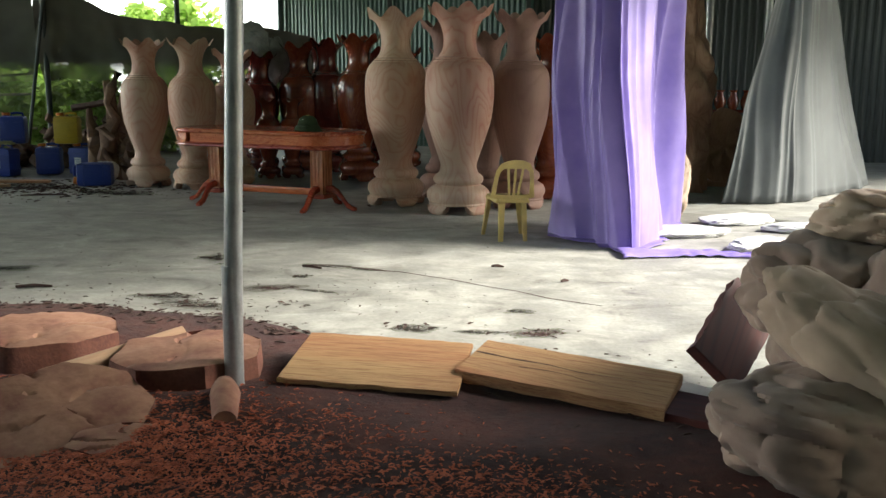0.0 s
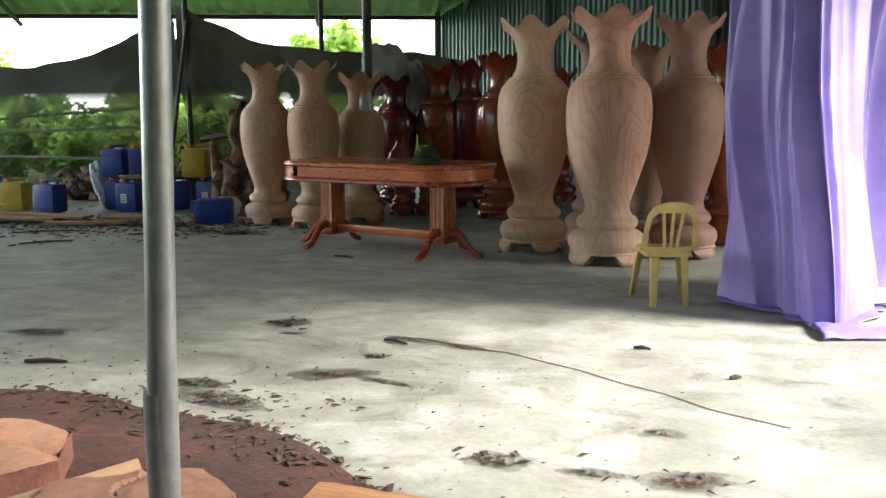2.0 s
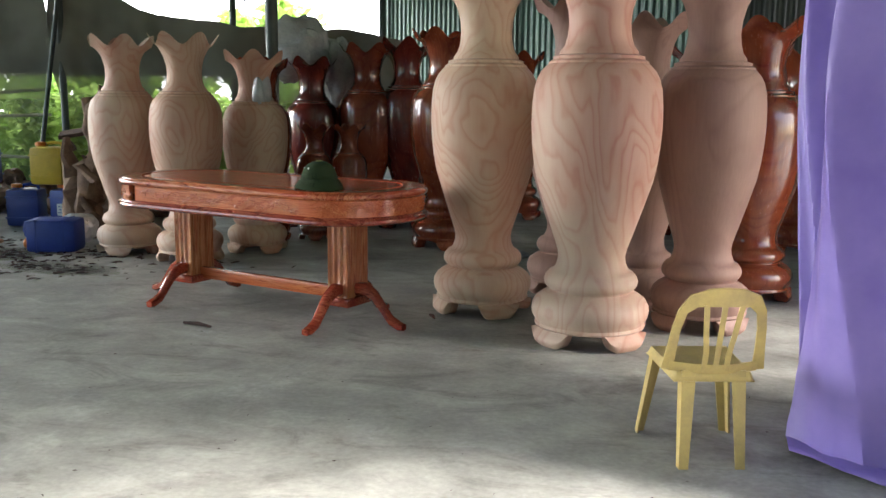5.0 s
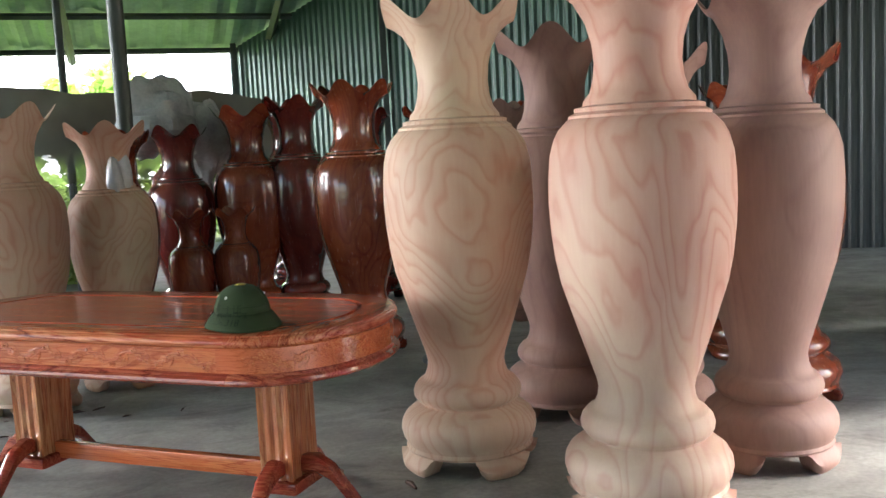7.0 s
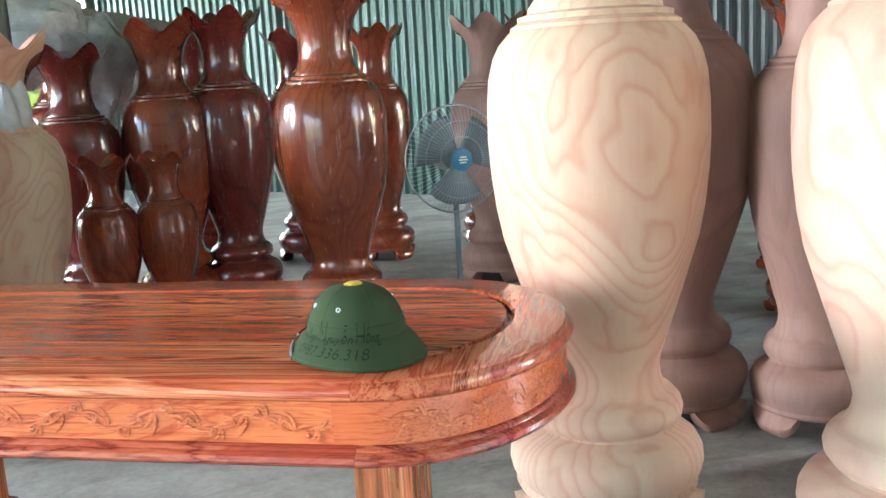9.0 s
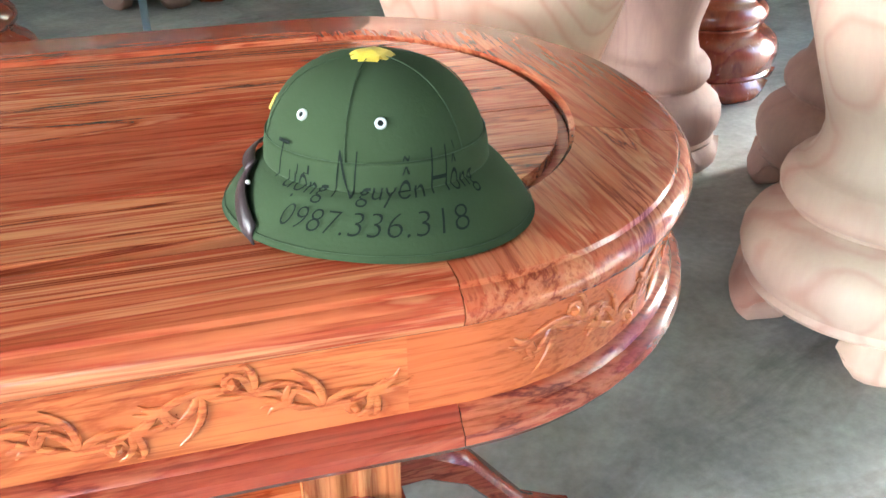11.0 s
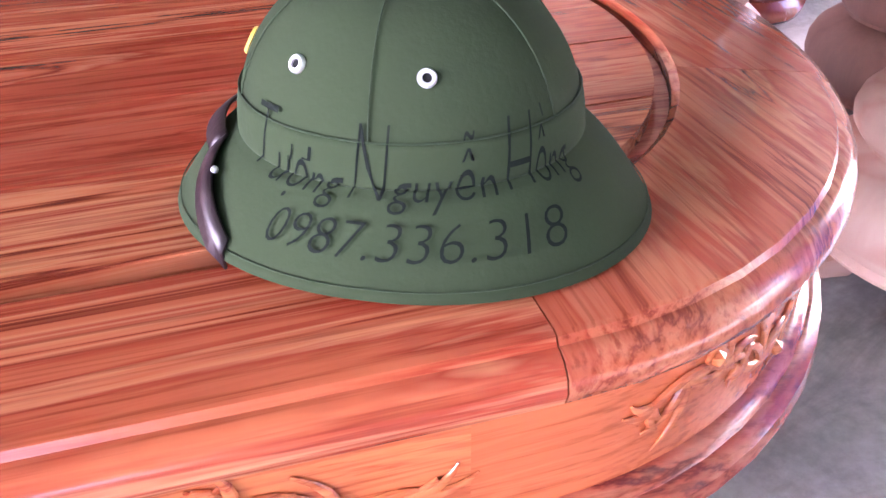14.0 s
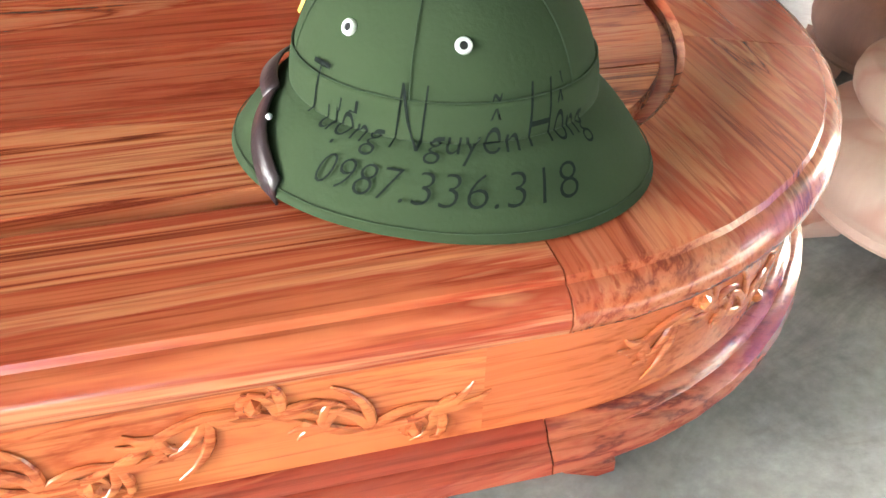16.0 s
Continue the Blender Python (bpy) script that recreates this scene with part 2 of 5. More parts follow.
M_FAN = plain("grey_fan_plastic", (0.15, 0.19, 0.21), 0.4, vary=0.2)
M_FANWIRE = plain("fan_guard_wire", (0.35, 0.37, 0.38), 0.35, 0.5, bumps=0)
M_FANBLUE = plain("fan_blue_hub", (0.04, 0.2, 0.34), 0.35, bumps=0)
M_LEAF = plain("foliage", (0.34, 0.48, 0.11), 0.6, second=(0.15, 0.26, 0.05), scale=1.2, bumps=0)
_n, _l = M_LEAF.node_tree.nodes, M_LEAF.node_tree.links
_t, _m = _n.new("ShaderNodeBsdfTranslucent"), _n.new("ShaderNodeMixShader")
_t.inputs[0].default_value, _m.inputs[0].default_value = (0.5, 0.7, 0.18, 1), 0.5
_l.new(_n["Principled BSDF"].outputs[0], _m.inputs[1])
_l.new(_t.outputs[0], _m.inputs[2])
_l.new(_m.outputs[0], _n["Material Output"].inputs[0])
M_TRUNK = plain("tree_bark", (0.11, 0.085, 0.065), 0.95, vary=0.5, scale=8)
M_STATUE = wood("carved_statue_wood", (0.16, 0.07, 0.04), (0.3, 0.16, 0.09), (0.42, 0.26, 0.16), 0.7, 0, 2.0)
M_CHIP = plain("red_shavings", (0.55, 0.15, 0.075), 0.9, second=(0.2, 0.05, 0.03), scale=20, bumps=0)
M_DEBRIS = plain("dark_bark_scraps", (0.09, 0.05, 0.04), 0.95, second=(0.025, 0.014, 0.013), scale=20, bumps=0.4)
M_PALESTICK = wood("peeled_stick", (0.32, 0.17, 0.1), (0.45, 0.27, 0.17), (0.54, 0.36, 0.23), 0.75, 0, 3, along="X")
M_ROPE = plain("bamboo_rail", (0.4, 0.4, 0.22), 0.8, vary=0.3)


def concrete():
    m, n, l, b = material("worn_concrete")
    vec = coords(n, l)
    a = noise_tex(n, l, vec, 0.55, 6, 0.62, 0.4)
    c = noise_tex(n, l, vec, 2.6, 7, 0.68)
    d = noise_tex(n, l, vec, 38, 4, 0.6)
    e = noise_tex(n, l, coords(n, l, (1, 2.2, 1)), 1.5, 5, 0.6, 1.2)
    col = ramp(n, l, a, [(0.32, (0.2, 0.2, 0.19)), (0.5, (0.31, 0.305, 0.28)), (0.66, (0.44, 0.43, 0.39))])
    col = mix(n, l, 0.55, col, ramp(n, l, c, [(0.36, (0.13, 0.13, 0.125)), (0.5, (0.31, 0.305, 0.28)), (0.64, (0.52, 0.51, 0.47))]))
    col = mix(n, l, ramp(n, l, e, [(0.62, (0, 0, 0)), (0.76, (0.75, 0.75, 0.75))]), col, (0.15, 0.115, 0.095))
    col = mix(n, l, 0.22, col, ramp(n, l, d, [(0.35, (0.2, 0.195, 0.18)), (0.65, (0.45, 0.44, 0.41))]))
    g = noise_tex(n, l, coords(n, l, (1.0, 1.7, 1), turn=(0, 0, 14)), 1.7, 8, 0.7, 1.0)
    col = mix(n, l, 0.8, col, ramp(n, l, g, [(0.36, (0.48, 0.47, 0.46)), (0.46, (0.82, 0.81, 0.79)), (0.56, (0.9, 0.9, 0.89)), (0.66, (1.14, 1.15, 1.15))]), "MULTIPLY")
    l.new(col, b.inputs["Base Color"])
    l.new(ramp(n, l, c, [(0.3, (0.5, 0.5, 0.5)), (0.7, (0.85, 0.85, 0.85))]), b.inputs["Roughness"])
    bump(n, l, b, d, 0.1, 0.003)
    return m


def soil():
    m, n, l, b = material("sawdust_soil")
    vec = coords(n, l)
    a = noise_tex(n, l, vec, 1.3, 6, 0.65)
    c = noise_tex(n, l, vec, 16, 6, 0.7)
    col = ramp(n, l, a, [(0.34, (0.025, 0.012, 0.012)), (0.47, (0.05, 0.019, 0.018)), (0.57, (0.1, 0.03, 0.021)), (0.72, (0.13, 0.06, 0.048))])
    col = mix(n, l, 0.45, col, ramp(n, l, c, [(0.36, (0.02, 0.011, 0.012)), (0.6, (0.065, 0.027, 0.024)), (0.75, (0.16, 0.06, 0.042))]))
    l.new(col, b.inputs["Base Color"])
    b.inputs["Roughness"].default_value = 0.97
    bump(n, l, b, c, 0.9, 0.02)
    return m


def sheet_metal(name, colour):
    m, n, l, b = material(name)
    vec = coords(n, l)
    f = noise_tex(n, l, vec, 0.9, 5)
    g = noise_tex(n, l, coords(n, l, (9, 9, 0.7)), 1.0, 4)
    c = ramp(n, l, f, [(0.3, tuple(v * 0.65 for v in colour)), (0.65, colour)])
    c = mix(n, l, 0.3, c, ramp(n, l, g, [(0.35, tuple(v * 0.5 for v in colour)), (0.65, colour)]))
    l.new(c, b.inputs["Base Color"])
    b.inputs["Roughness"].default_value, b.inputs["Metallic"].default_value = 0.42, 0.25
    return m


def net_mat():
    m, n, l, b = material("dark_shade_net")
    out, tr, ms = n["Material Output"], n.new("ShaderNodeBsdfTransparent"), n.new("ShaderNodeMixShader")
    vec = coords(n, l)
    f = noise_tex(n, l, vec, 0.8, 4)
    l.new(ramp(n, l, f, [(0.3, (0.11, 0.105, 0.085)), (0.7, (0.22, 0.21, 0.17))]), b.inputs["Base Color"])
    b.inputs["Roughness"].default_value = 0.95
    sx = n.new("ShaderNodeSeparateXYZ")
    l.new(vec, sx.inputs[0])
    mr = n.new("ShaderNodeMapRange")
    mr.inputs["From Min"].default_value, mr.inputs["From Max"].default_value = 0.8, 1.6
    mr.inputs["To Min"].default_value, mr.inputs["To Max"].default_value = 0.22, 1.0
    l.new(sx.outputs[2], mr.inputs[0])
    l.new(mr.outputs[0], ms.inputs[0])
    l.new(tr.outputs[0], ms.inputs[1])
    l.new(b.outputs[0], ms.inputs[2])
    l.new(ms.outputs[0], out.inputs[0])
    return m


M_CONCRETE, M_SOIL = concrete(), soil()
M_GREENWALL = sheet_metal("green_corrugated_sheet", (0.052, 0.115, 0.092))
# near-black colour carries the deep shade behind the statue
M_SHADEWALL = sheet_metal("shade_dark_sheet", (0.035, 0.045, 0.045))
M_ROOF = sheet_metal("pale_green_roof_sheet", (0.34, 0.5, 0.42))
M_NET = net_mat()
M_GROUND = plain("grassy_earth", (0.12, 0.17, 0.05), 0.95, second=(0.09, 0.075, 0.05), scale=0.5, bumps=0.5)


# ---------------------------------------------------------------- mesh helpers
def link_mesh(name, bm, mat, smooth=True):
    me = bpy.data.meshes.new(name)
    bmesh.ops.recalc_face_normals(bm, faces=bm.faces)
    bm.to_mesh(me)
    bm.free()
    for mm in (mat if isinstance(mat, (list, tuple)) else [mat]):
        me.materials.append(mm)
    if smooth:
        me.shade_smooth()
        me.set_sharp_from_angle(angle=radians(38))
    return new(name, me)


def part(name, bm, mat, parent, label="", smooth=True):
    ob = link_mesh(name, bm, mat, smooth)
    ob.parent = parent
    if label:
        tagged(ob, label)
    return ob


def thing(name, m, label, category, group="", kind=""):
    e = new(name)
    e.empty_display_size = 0.1
    e.matrix_world = m
    return tagged(e, label, category, group, kind)


def solo(name, bm, mat, m, label, category, group="", kind="", smooth=True):
    ob = link_mesh(name, bm, mat, smooth)
    ob.matrix_world = m
    return tagged(ob, label, category, group, kind)


def box(bm, size, m=Matrix(), bevel=0.0):
    r = bmesh.ops.create_cube(bm, size=1.0, matrix=m @ Matrix.Diagonal((*size, 1)))
    if bevel:
        es = list({e for v in r["verts"] for e in v.link_edges})
        bmesh.ops.bevel(bm, geom=es, offset=bevel, segments=2, profile=0.6, affect="EDGES")
    return bm


def lathe(bm, profile, seg=48, wave=None, close=True):
    """profile: (r, z) pairs. wave(r, z, a) -> (r, z) deforms."""
    rings = []
    for r, z in profile:
        ring = []
        for k in range(seg):
            a = 2 * math.pi * k / seg
            rr, zz = wave(r, z, a) if wave else (r, z)
            ring.append(bm.verts.new((rr * math.cos(a), rr * math.sin(a), zz)))
        rings.append(ring)
    for a, b in zip(rings, rings[1:]):
        for k in range(seg):
            bm.faces.new((a[k], a[(k + 1) % seg], b[(k + 1) % seg], b[k]))
    if close:
        bm.faces.new(rings[0][::-1])
        bm.faces.new(rings[-1])
    return bm


def tube(bm, pts, radii, seg=8, cap=True):
    pts = [Vector(p) for p in pts]
    if isinstance(radii, (int, float)):
        radii = [radii] * len(pts)
    rings = []
    for i, (p, r) in enumerate(zip(pts, radii)):
        d = (pts[min(i + 1, len(pts) - 1)] - pts[max(i - 1, 0)]).normalized()
        s = d.cross(Vector((0, 0, 1)) if abs(d.z) < 0.9 else Vector((1, 0, 0))).normalized()
        t = s.cross(d)
        rings.append([bm.verts.new(p + r * (math.cos(2 * math.pi * k / seg) * s + math.sin(2 * math.pi * k / seg) * t)) for k in range(seg)])
    for a, b in zip(rings, rings[1:]):
        for k in range(seg):
            bm.faces.new((a[k], a[(k + 1) % seg], b[(k + 1) % seg], b[k]))
    if cap:
        bm.faces.new(rings[0][::-1])
        bm.faces.new(rings[-1])
    return bm


def prism(bm, outline, z0, z1, bevel=0.0):
    lo = [bm.verts.new((x, y, z0)) for x, y in outline]
    hi = [bm.verts.new((x, y, z1)) for x, y in outline]
    k = len(outline)
    bm.faces.new(lo[::-1])
    top = bm.faces.new(hi)
    for i in range(k):
        bm.faces.new((lo[i], lo[(i + 1) % k], hi[(i + 1) % k], hi[i]))
    if bevel:
        bmesh.ops.bevel(bm, geom=list(top.edges), offset=bevel, segments=2, affect="EDGES")
    return bm


def grid(bm, nu, nv, f):
    vs = [[bm.verts.new(f(i / nu, j / nv)) for j in range(nv + 1)] for i in range(nu + 1)]
    for i in range(nu):
        for j in range(nv):
            bm.faces.new((vs[i][j], vs[i + 1][j], vs[i + 1][j + 1], vs[i][j + 1]))
    return bm


def lerp(rows, t):
    for (a, *va), (b, *vb) in zip(rows, rows[1:]):
        if t <= b:
            k = (t - a) / (b - a)
            return [x + (y - x) * k for x, y in zip(va, vb)]
    return list(rows[-1][1:])


# ---------------------------------------------------------------- setting
def flat_sheet(name, outline, z, mat, label, category, thick=0.1):
    bm = bmesh.new()
    prism(bm, outline, z - thick, z)
    return solo(name, bm, mat, Matrix(), label, category, kind="structure", smooth=False)


flat_sheet("ground", [(-900, -900), (900, -900), (900, 900), (-900, 900)], -0.06, M_GROUND, "grassy earth reaching to the horizon", "ground", 0.5)
flat_sheet("floor", [(-9.0, -4.0), (16.0, -4.0), (16.0, 22.0), (-3.5, 23.0), (-7.5, 21.0), (-9.0, 14.0)], 0.0, M_CONCRETE, "worn grey concrete floor with stains and cracks", "floor", 0.12)


SOIL_LINE = [(-9.0, 5.9), (-2.4, 5.72), (-1.5, 5.55), (-1.2, 5.47), (-0.9, 5.25), (-0.55, 4.97), (-0.2, 4.68), (0.4, 4.48), (1.0, 4.2), (2.0, 3.75), (8.0, 2.4)]


def soil_edge(x):
    base = lerp(SOIL_LINE, x)[0]
    return base + 0.1 * noise.noise((x * 1.7, 3.1, 0)) + 0.05 * noise.noise((x * 6, 1.1, 0))


def soil_height(x, y):
    d = soil_edge(x) - y
    h = min(1.0, max(0.0, d / 0.5))
    return 0.006 + h * (0.02 + 0.035 * (noise.noise((x * 1.6, y * 1.6, 0.4)) + 0.5) + 0.012 * noise.noise((x * 9, y * 9, 2.0)))


bm = bmesh.new()
grid(bm, 150, 90, lambda u, v: (lambda x, y: (x, y, soil_height(x, y)))(-7 + 13 * u, -3.0 + (soil_edge(-7 + 13 * u) + 3.0) * v ** 0.75))
solo("soil", bm, M_SOIL, Matrix(), "dark reddish soil and sawdust heaped over the concrete", "soil", kind="structure")


# corrugated gable wall and roof
CORNER, WDIR, EAVE = Vector((-3.94, 22.8)), Vector((0.75, -0.66)).normalized(), Vector((-0.955, -0.297))
UP = Vector((0.297, -0.955))


def roof_z(x, y):
    d = (Vector((x, y)) - CORNER).dot(UP)
    return 3.38 + 0.3 * min(max(d, 0), 6.0) - 0.22 * max(d - 6.0, 0)


def corrugated_wall(name, p, d, length, top, label, mat=None):
    bm, nrm = bmesh.new(), Vector((-d.y, d.x))
    step = 0.033
    n = int(length / step)
    prof = (0.0, 0.0, 0.03, 0.03)
    rows = []
    for k in range(n + 1):
        q = p + d * (k * step) + nrm * prof[k % 4]
        rows.append((bm.verts.new((q.x, q.y, -0.02)), bm.verts.new((q.x, q.y, top(q.x, q.y)))))
    for a, b in zip(rows, rows[1:]):
        bm.faces.new((a[0], b[0], b[1], a[1]))
    ob = solo(name, bm, mat or M_GREENWALL, Matrix(), label, "wall", kind="structure", smooth=False)
    sol = ob.modifiers.new("sheet", "SOLIDIFY")
    sol.thickness = 0.004
    return ob


W2 = CORNER + WDIR * 7.5
W2DIR = Vector((0.97, -0.24)).normalized()
corrugated_wall("wall_back", CORNER, WDIR, 7.5, lambda x, y: roof_z(x, y) - 0.02, "dark green corrugated metal sheet wall")
corrugated_wall("wall_side", W2, W2DIR, 12.0, lambda x, y: roof_z(x, y) - 0.02, "corrugated metal sheet wall coloured near black for deep shade", M_SHADEWALL)
for k in range(7):
    q = CORNER + WDIR * (0.25 + k * 1.2) + Vector((-WDIR.y, WDIR.x)) * -0.1
    if k in (0, 3, 6):
        bm = bmesh.new()
        box(bm, (0.09, 0.09, roof_z(q.x, q.y)), Matrix.Translation((q.x, q.y, roof_z(q.x, q.y) / 2)), 0.006)
        solo("steel_post", bm, M_DARKSTEEL, Matrix(), "dark painted steel wall post", "post", "steel wall posts")

# roof: one ribbed sheet on steel purlins
bm = bmesh.new()
RW = 260


def roof_pt(u, v):
    base = CORNER + EAVE * 11.0 + (-EAVE) * (27.0 * u)
    # unseen front edge: uneven depth shapes sun and shade on floor, vases, curtain
    q = base + UP * (v * lerp([(0, 17.2), (0.3, 17.4), (0.38, 18.0), (0.45, 18.2), (0.475, 17.7), (0.495, 16.3), (0.52, 16.0), (0.58, 16.5), (0.64, 15.5), (0.7, 14.2), (1, 14.2)], u)[0])
    rib = 0.035 if int(u * RW) % 4 in (0, 1) else 0.0
    return (q.x, q.y, roof_z(q.x, q.y) + rib)


grid(bm, RW, 26, roof_pt)
roof = solo("roof", bm, M_ROOF, Matrix(), "pale green ribbed metal roof sheet over the workshop", "roof", kind="structure", smooth=False)
roof.modifiers.new("sheet", "SOLIDIFY").thickness = 0.004
bm = bmesh.new()
for k in range(10):
    a = CORNER + EAVE * 11.0 + UP * (0.15 + k * 1.3)
    b = a - EAVE * 27.0
    za = roof_z(a.x, a.y) - 0.07
    tube(bm, [(a.x, a.y, za), (b.x, b.y, za)], 0.05, 4)
for k in range(8):
    a = CORNER + EAVE * (9.0 - k * 3.2)
    pts = [(q.x, q.y, roof_z(q.x, q.y) - 0.18) for q in (a + UP * s for s in (0.0, 6.0, 12.3 + 0.2 * k))]
    tube(bm, pts, 0.07, 4)
solo("roof_frame", bm, M_DARKSTEEL, Matrix(), "dark steel rafters and purlins under the roof", "roof frame", kind="structure", smooth=False)

# low unseen lean-to over the start of the walk; edge shaped for shade
bm = bmesh.new()
grid(bm, 200, 2, lambda u, v: (-9 + 20 * u, -5.0 + (8.6 + lerp([(0, 1.4), (0.53, 1.4), (0.6, 1.3), (0.68, 1.1), (0.76, 0.8), (1, 0.6)], u)[0]) * v - 0.3 * (u - 0.5) * 6, 3.4 - 0.35 * v + (0.03 if int(u * 200) % 4 < 2 else 0)))
porch = solo("roof_porch", bm, M_ROOF, Matrix(), "unseen ribbed metal lean-to roof shading the start", "roof", kind="structure", smooth=False)
porch.modifiers.new("sheet", "SOLIDIFY").thickness = 0.004
bm = bmesh.new()
box(bm, (20.0, 0.15, 3.6), pose(1, -4.6, 1.75))
solo("wall_south", bm, M_GREENWALL, Matrix(), "plain metal sheet wall behind the walker", "wall", kind="structure", smooth=False)


def post(x, y, r, z0, z1, label, mat=M_DARKSTEEL, lean=(0, 0), name="steel_post"):
    bm = bmesh.new()
    tube(bm, [(0, 0, z0), (lean[0] * 0.5, lean[1] * 0.5, (z0 + z1) / 2), (lean[0], lean[1], z1)], r, 16)
    return solo(name, bm, mat, pose(x, y, 0), label, "post")


# galvanised pipe at the edge of the lean-to, with a welded sleeve
pipe = thing("pipe_post", pose(-0.835, 4.17, 0), "grey galvanised steel pipe post standing in the soil", "post")
bm = bmesh.new()
tube(bm, [(0.0, 0, 0.02), (0.012, 0, 0.62), (0.10, 0, 3.05)], 0.037, 28)
part("tube", bm, M_STEEL, pipe)
bm = bmesh.new()
lathe(bm, [(0.0385, 0.0), (0.04, 0.005), (0.04, 0.55), (0.0385, 0.56)], 28)
part("sleeve", bm, M_STEEL, pipe)
post(-2.84, 13.27, 0.06, 0, roof_z(-2.84, 13.27), "dark steel roof post among the vases")
post(-4.65, 16.89, 0.045, 0, roof_z(-4.65, 16.89), "thin dark steel roof post")
post(-6.49, 15.72, 0.045, 0, 4.2, "dark steel post holding the shade net")
post(3.55, 12.9, 0.05, 0, 4.9, "grey steel roof post beside the statue", M_STEEL)
post(5.0, 14.8, 0.05, 0, 4.6, "grey steel roof post at the back", M_STEEL)


# ---------------------------------------------------------------- turned vases
VASE = [(0.25, 0.086), (0.292, 0.088), (0.297, 0.098), (0.29, 0.112), (0.294, 0.122), (0.308, 0.145), (0.315, 0.175), (0.312, 0.208), (0.296, 0.238), (0.266, 0.262), (0.236, 0.278),
        (0.222, 0.287), (0.222, 0.295), (0.236, 0.304), (0.248, 0.322), (0.251, 0.343), (0.244, 0.366), (0.228, 0.384), (0.224, 0.389), (0.206, 0.396), (0.194, 0.412), (0.183, 0.44), (0.178, 0.475), (0.184, 0.51),
        (0.217, 0.61), (0.261, 0.745), (0.305, 0.885), (0.324, 0.985), (0.336, 1.09), (0.341, 1.19), (0.339, 1.29), (0.332, 1.37), (0.316, 1.43), (0.296, 1.468), (0.268, 1.498), (0.258, 1.506), (0.258, 1.516), (0.235, 1.529),
        (0.236, 1.544), (0.205, 1.553), (0.202, 1.57), (0.178, 1.60), (0.164, 1.65), (0.158, 1.71), (0.164, 1.78), (0.186, 1.86), (0.226, 1.93), (0.272, 1.98), (0.30, 2.005), (0.308, 2.012),
        (0.298, 2.006), (0.254, 1.965), (0.207, 1.91), (0.168, 1.84), (0.144, 1.75), (0.138, 1.62)]
FOOT_ARC = 0.92


def vase_foot(bm, a0):
    """A carved foot: a slice of the base ring that flares outwards and down."""
    cols = []
    for k in range(13):
        f = (k / 12 - 0.5) * 2
        a = a0 + f * FOOT_ARC / 2
        low = 0.0 if abs(f) < 0.5 else 0.087 * ((abs(f) - 0.5) / 0.5) ** 2.2
        h = 0.087 - low
        cols.append([(r * math.cos(a), r * math.sin(a), z) for r, z in ((0.2, 0.088), (0.215, low), (0.30, low), (0.318, low + 0.2 * h), (0.322, low + 0.45 * h), (0.308, low + 0.75 * h), (0.293, 0.089))])
    vs = [[bm.verts.new(p) for p in c] for c in cols]
    for a, b in zip(vs, vs[1:]):
        for k in range(7):
            bm.faces.new((a[k], b[k], b[(k + 1) % 7], a[(k + 1) % 7]))
    bm.faces.new(vs[0])
    bm.faces.new(vs[-1][::-1])


VASE_MESH = {}


def vase(x, y, height, mat, label, turn=0.0, girth=1.0, petals=6, group="turned wooden vases"):
    key = (mat.name, petals)
    if key not in VASE_MESH:
        def wave(r, z, a):
            k = max(0.0, (z - 1.84) / 0.17)
            w = math.cos(petals * a)
            return r * (1 + 0.07 * k * w), z + 0.052 * k * k * w
        bm = bmesh.new()
        lathe(bm, VASE, 96, wave)
        body = bpy.data.meshes.new("vase_body")
        bmesh.ops.recalc_face_normals(bm, faces=bm.faces)
        bm.to_mesh(body)
        bm.free()
        bm = bmesh.new()
        vase_foot(bm, 0.0)
        foot = bpy.data.meshes.new("vase_foot")
        bmesh.ops.recalc_face_normals(bm, faces=bm.faces)
        bm.to_mesh(foot)
        bm.free()
        for me in (body, foot):
            me.materials.append(mat)
            me.shade_smooth()
            me.set_sharp_from_angle(angle=radians(40))
        VASE_MESH[key] = body, foot
    body, foot = VASE_MESH[key]
    k = height / 2.05
    e = thing("wooden_vase", pose(x, y, 0, 0, 0, turn) @ Matrix.Diagonal((k * girth, k * girth, k, 1)), label, "vase", group)
    ob = new("body", body)
    ob.parent = e
    for q in range(4):
        f = new("foot", foot)
        f.parent = e
        f.rotation_euler = (0, 0, q * math.pi / 2)
    return e


RAW = "tall unvarnished pale wooden vase with a ruffled lip"
vase(-0.48, 10.40, 2.06, M_RAW, RAW + ", standing on concrete", 28, 0.97)
vase(0.19, 9.78, 2.06, M_RAW_PINK, "tall raw pinkish wooden vase with ruffled lip and heartwood patch", 42, 1.02)
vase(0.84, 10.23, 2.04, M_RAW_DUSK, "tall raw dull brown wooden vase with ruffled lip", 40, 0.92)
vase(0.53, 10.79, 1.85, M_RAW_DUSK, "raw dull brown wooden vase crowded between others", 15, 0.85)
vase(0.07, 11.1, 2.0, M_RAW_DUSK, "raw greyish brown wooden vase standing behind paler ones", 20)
vase(-3.03, 11.72, 1.80, M_RAW, "unvarnished pale wooden vase beside the table", 22, 0.96)
vase(-3.68, 11.95, 1.80, M_RAW_PINK, "unvarnished pinkish wooden vase beside bark stump", 4, 0.96)
vase(-2.66, 12.28, 1.70, M_RAW, "raw pale wooden vase behind the table", 50, 0.98)
GL = "glossy lacquered dark red wooden vase"
vase(-1.1, 12.84, 1.92, M_AMBER, "glossy amber wooden vase with red heartwood eye", 20, 0.97)
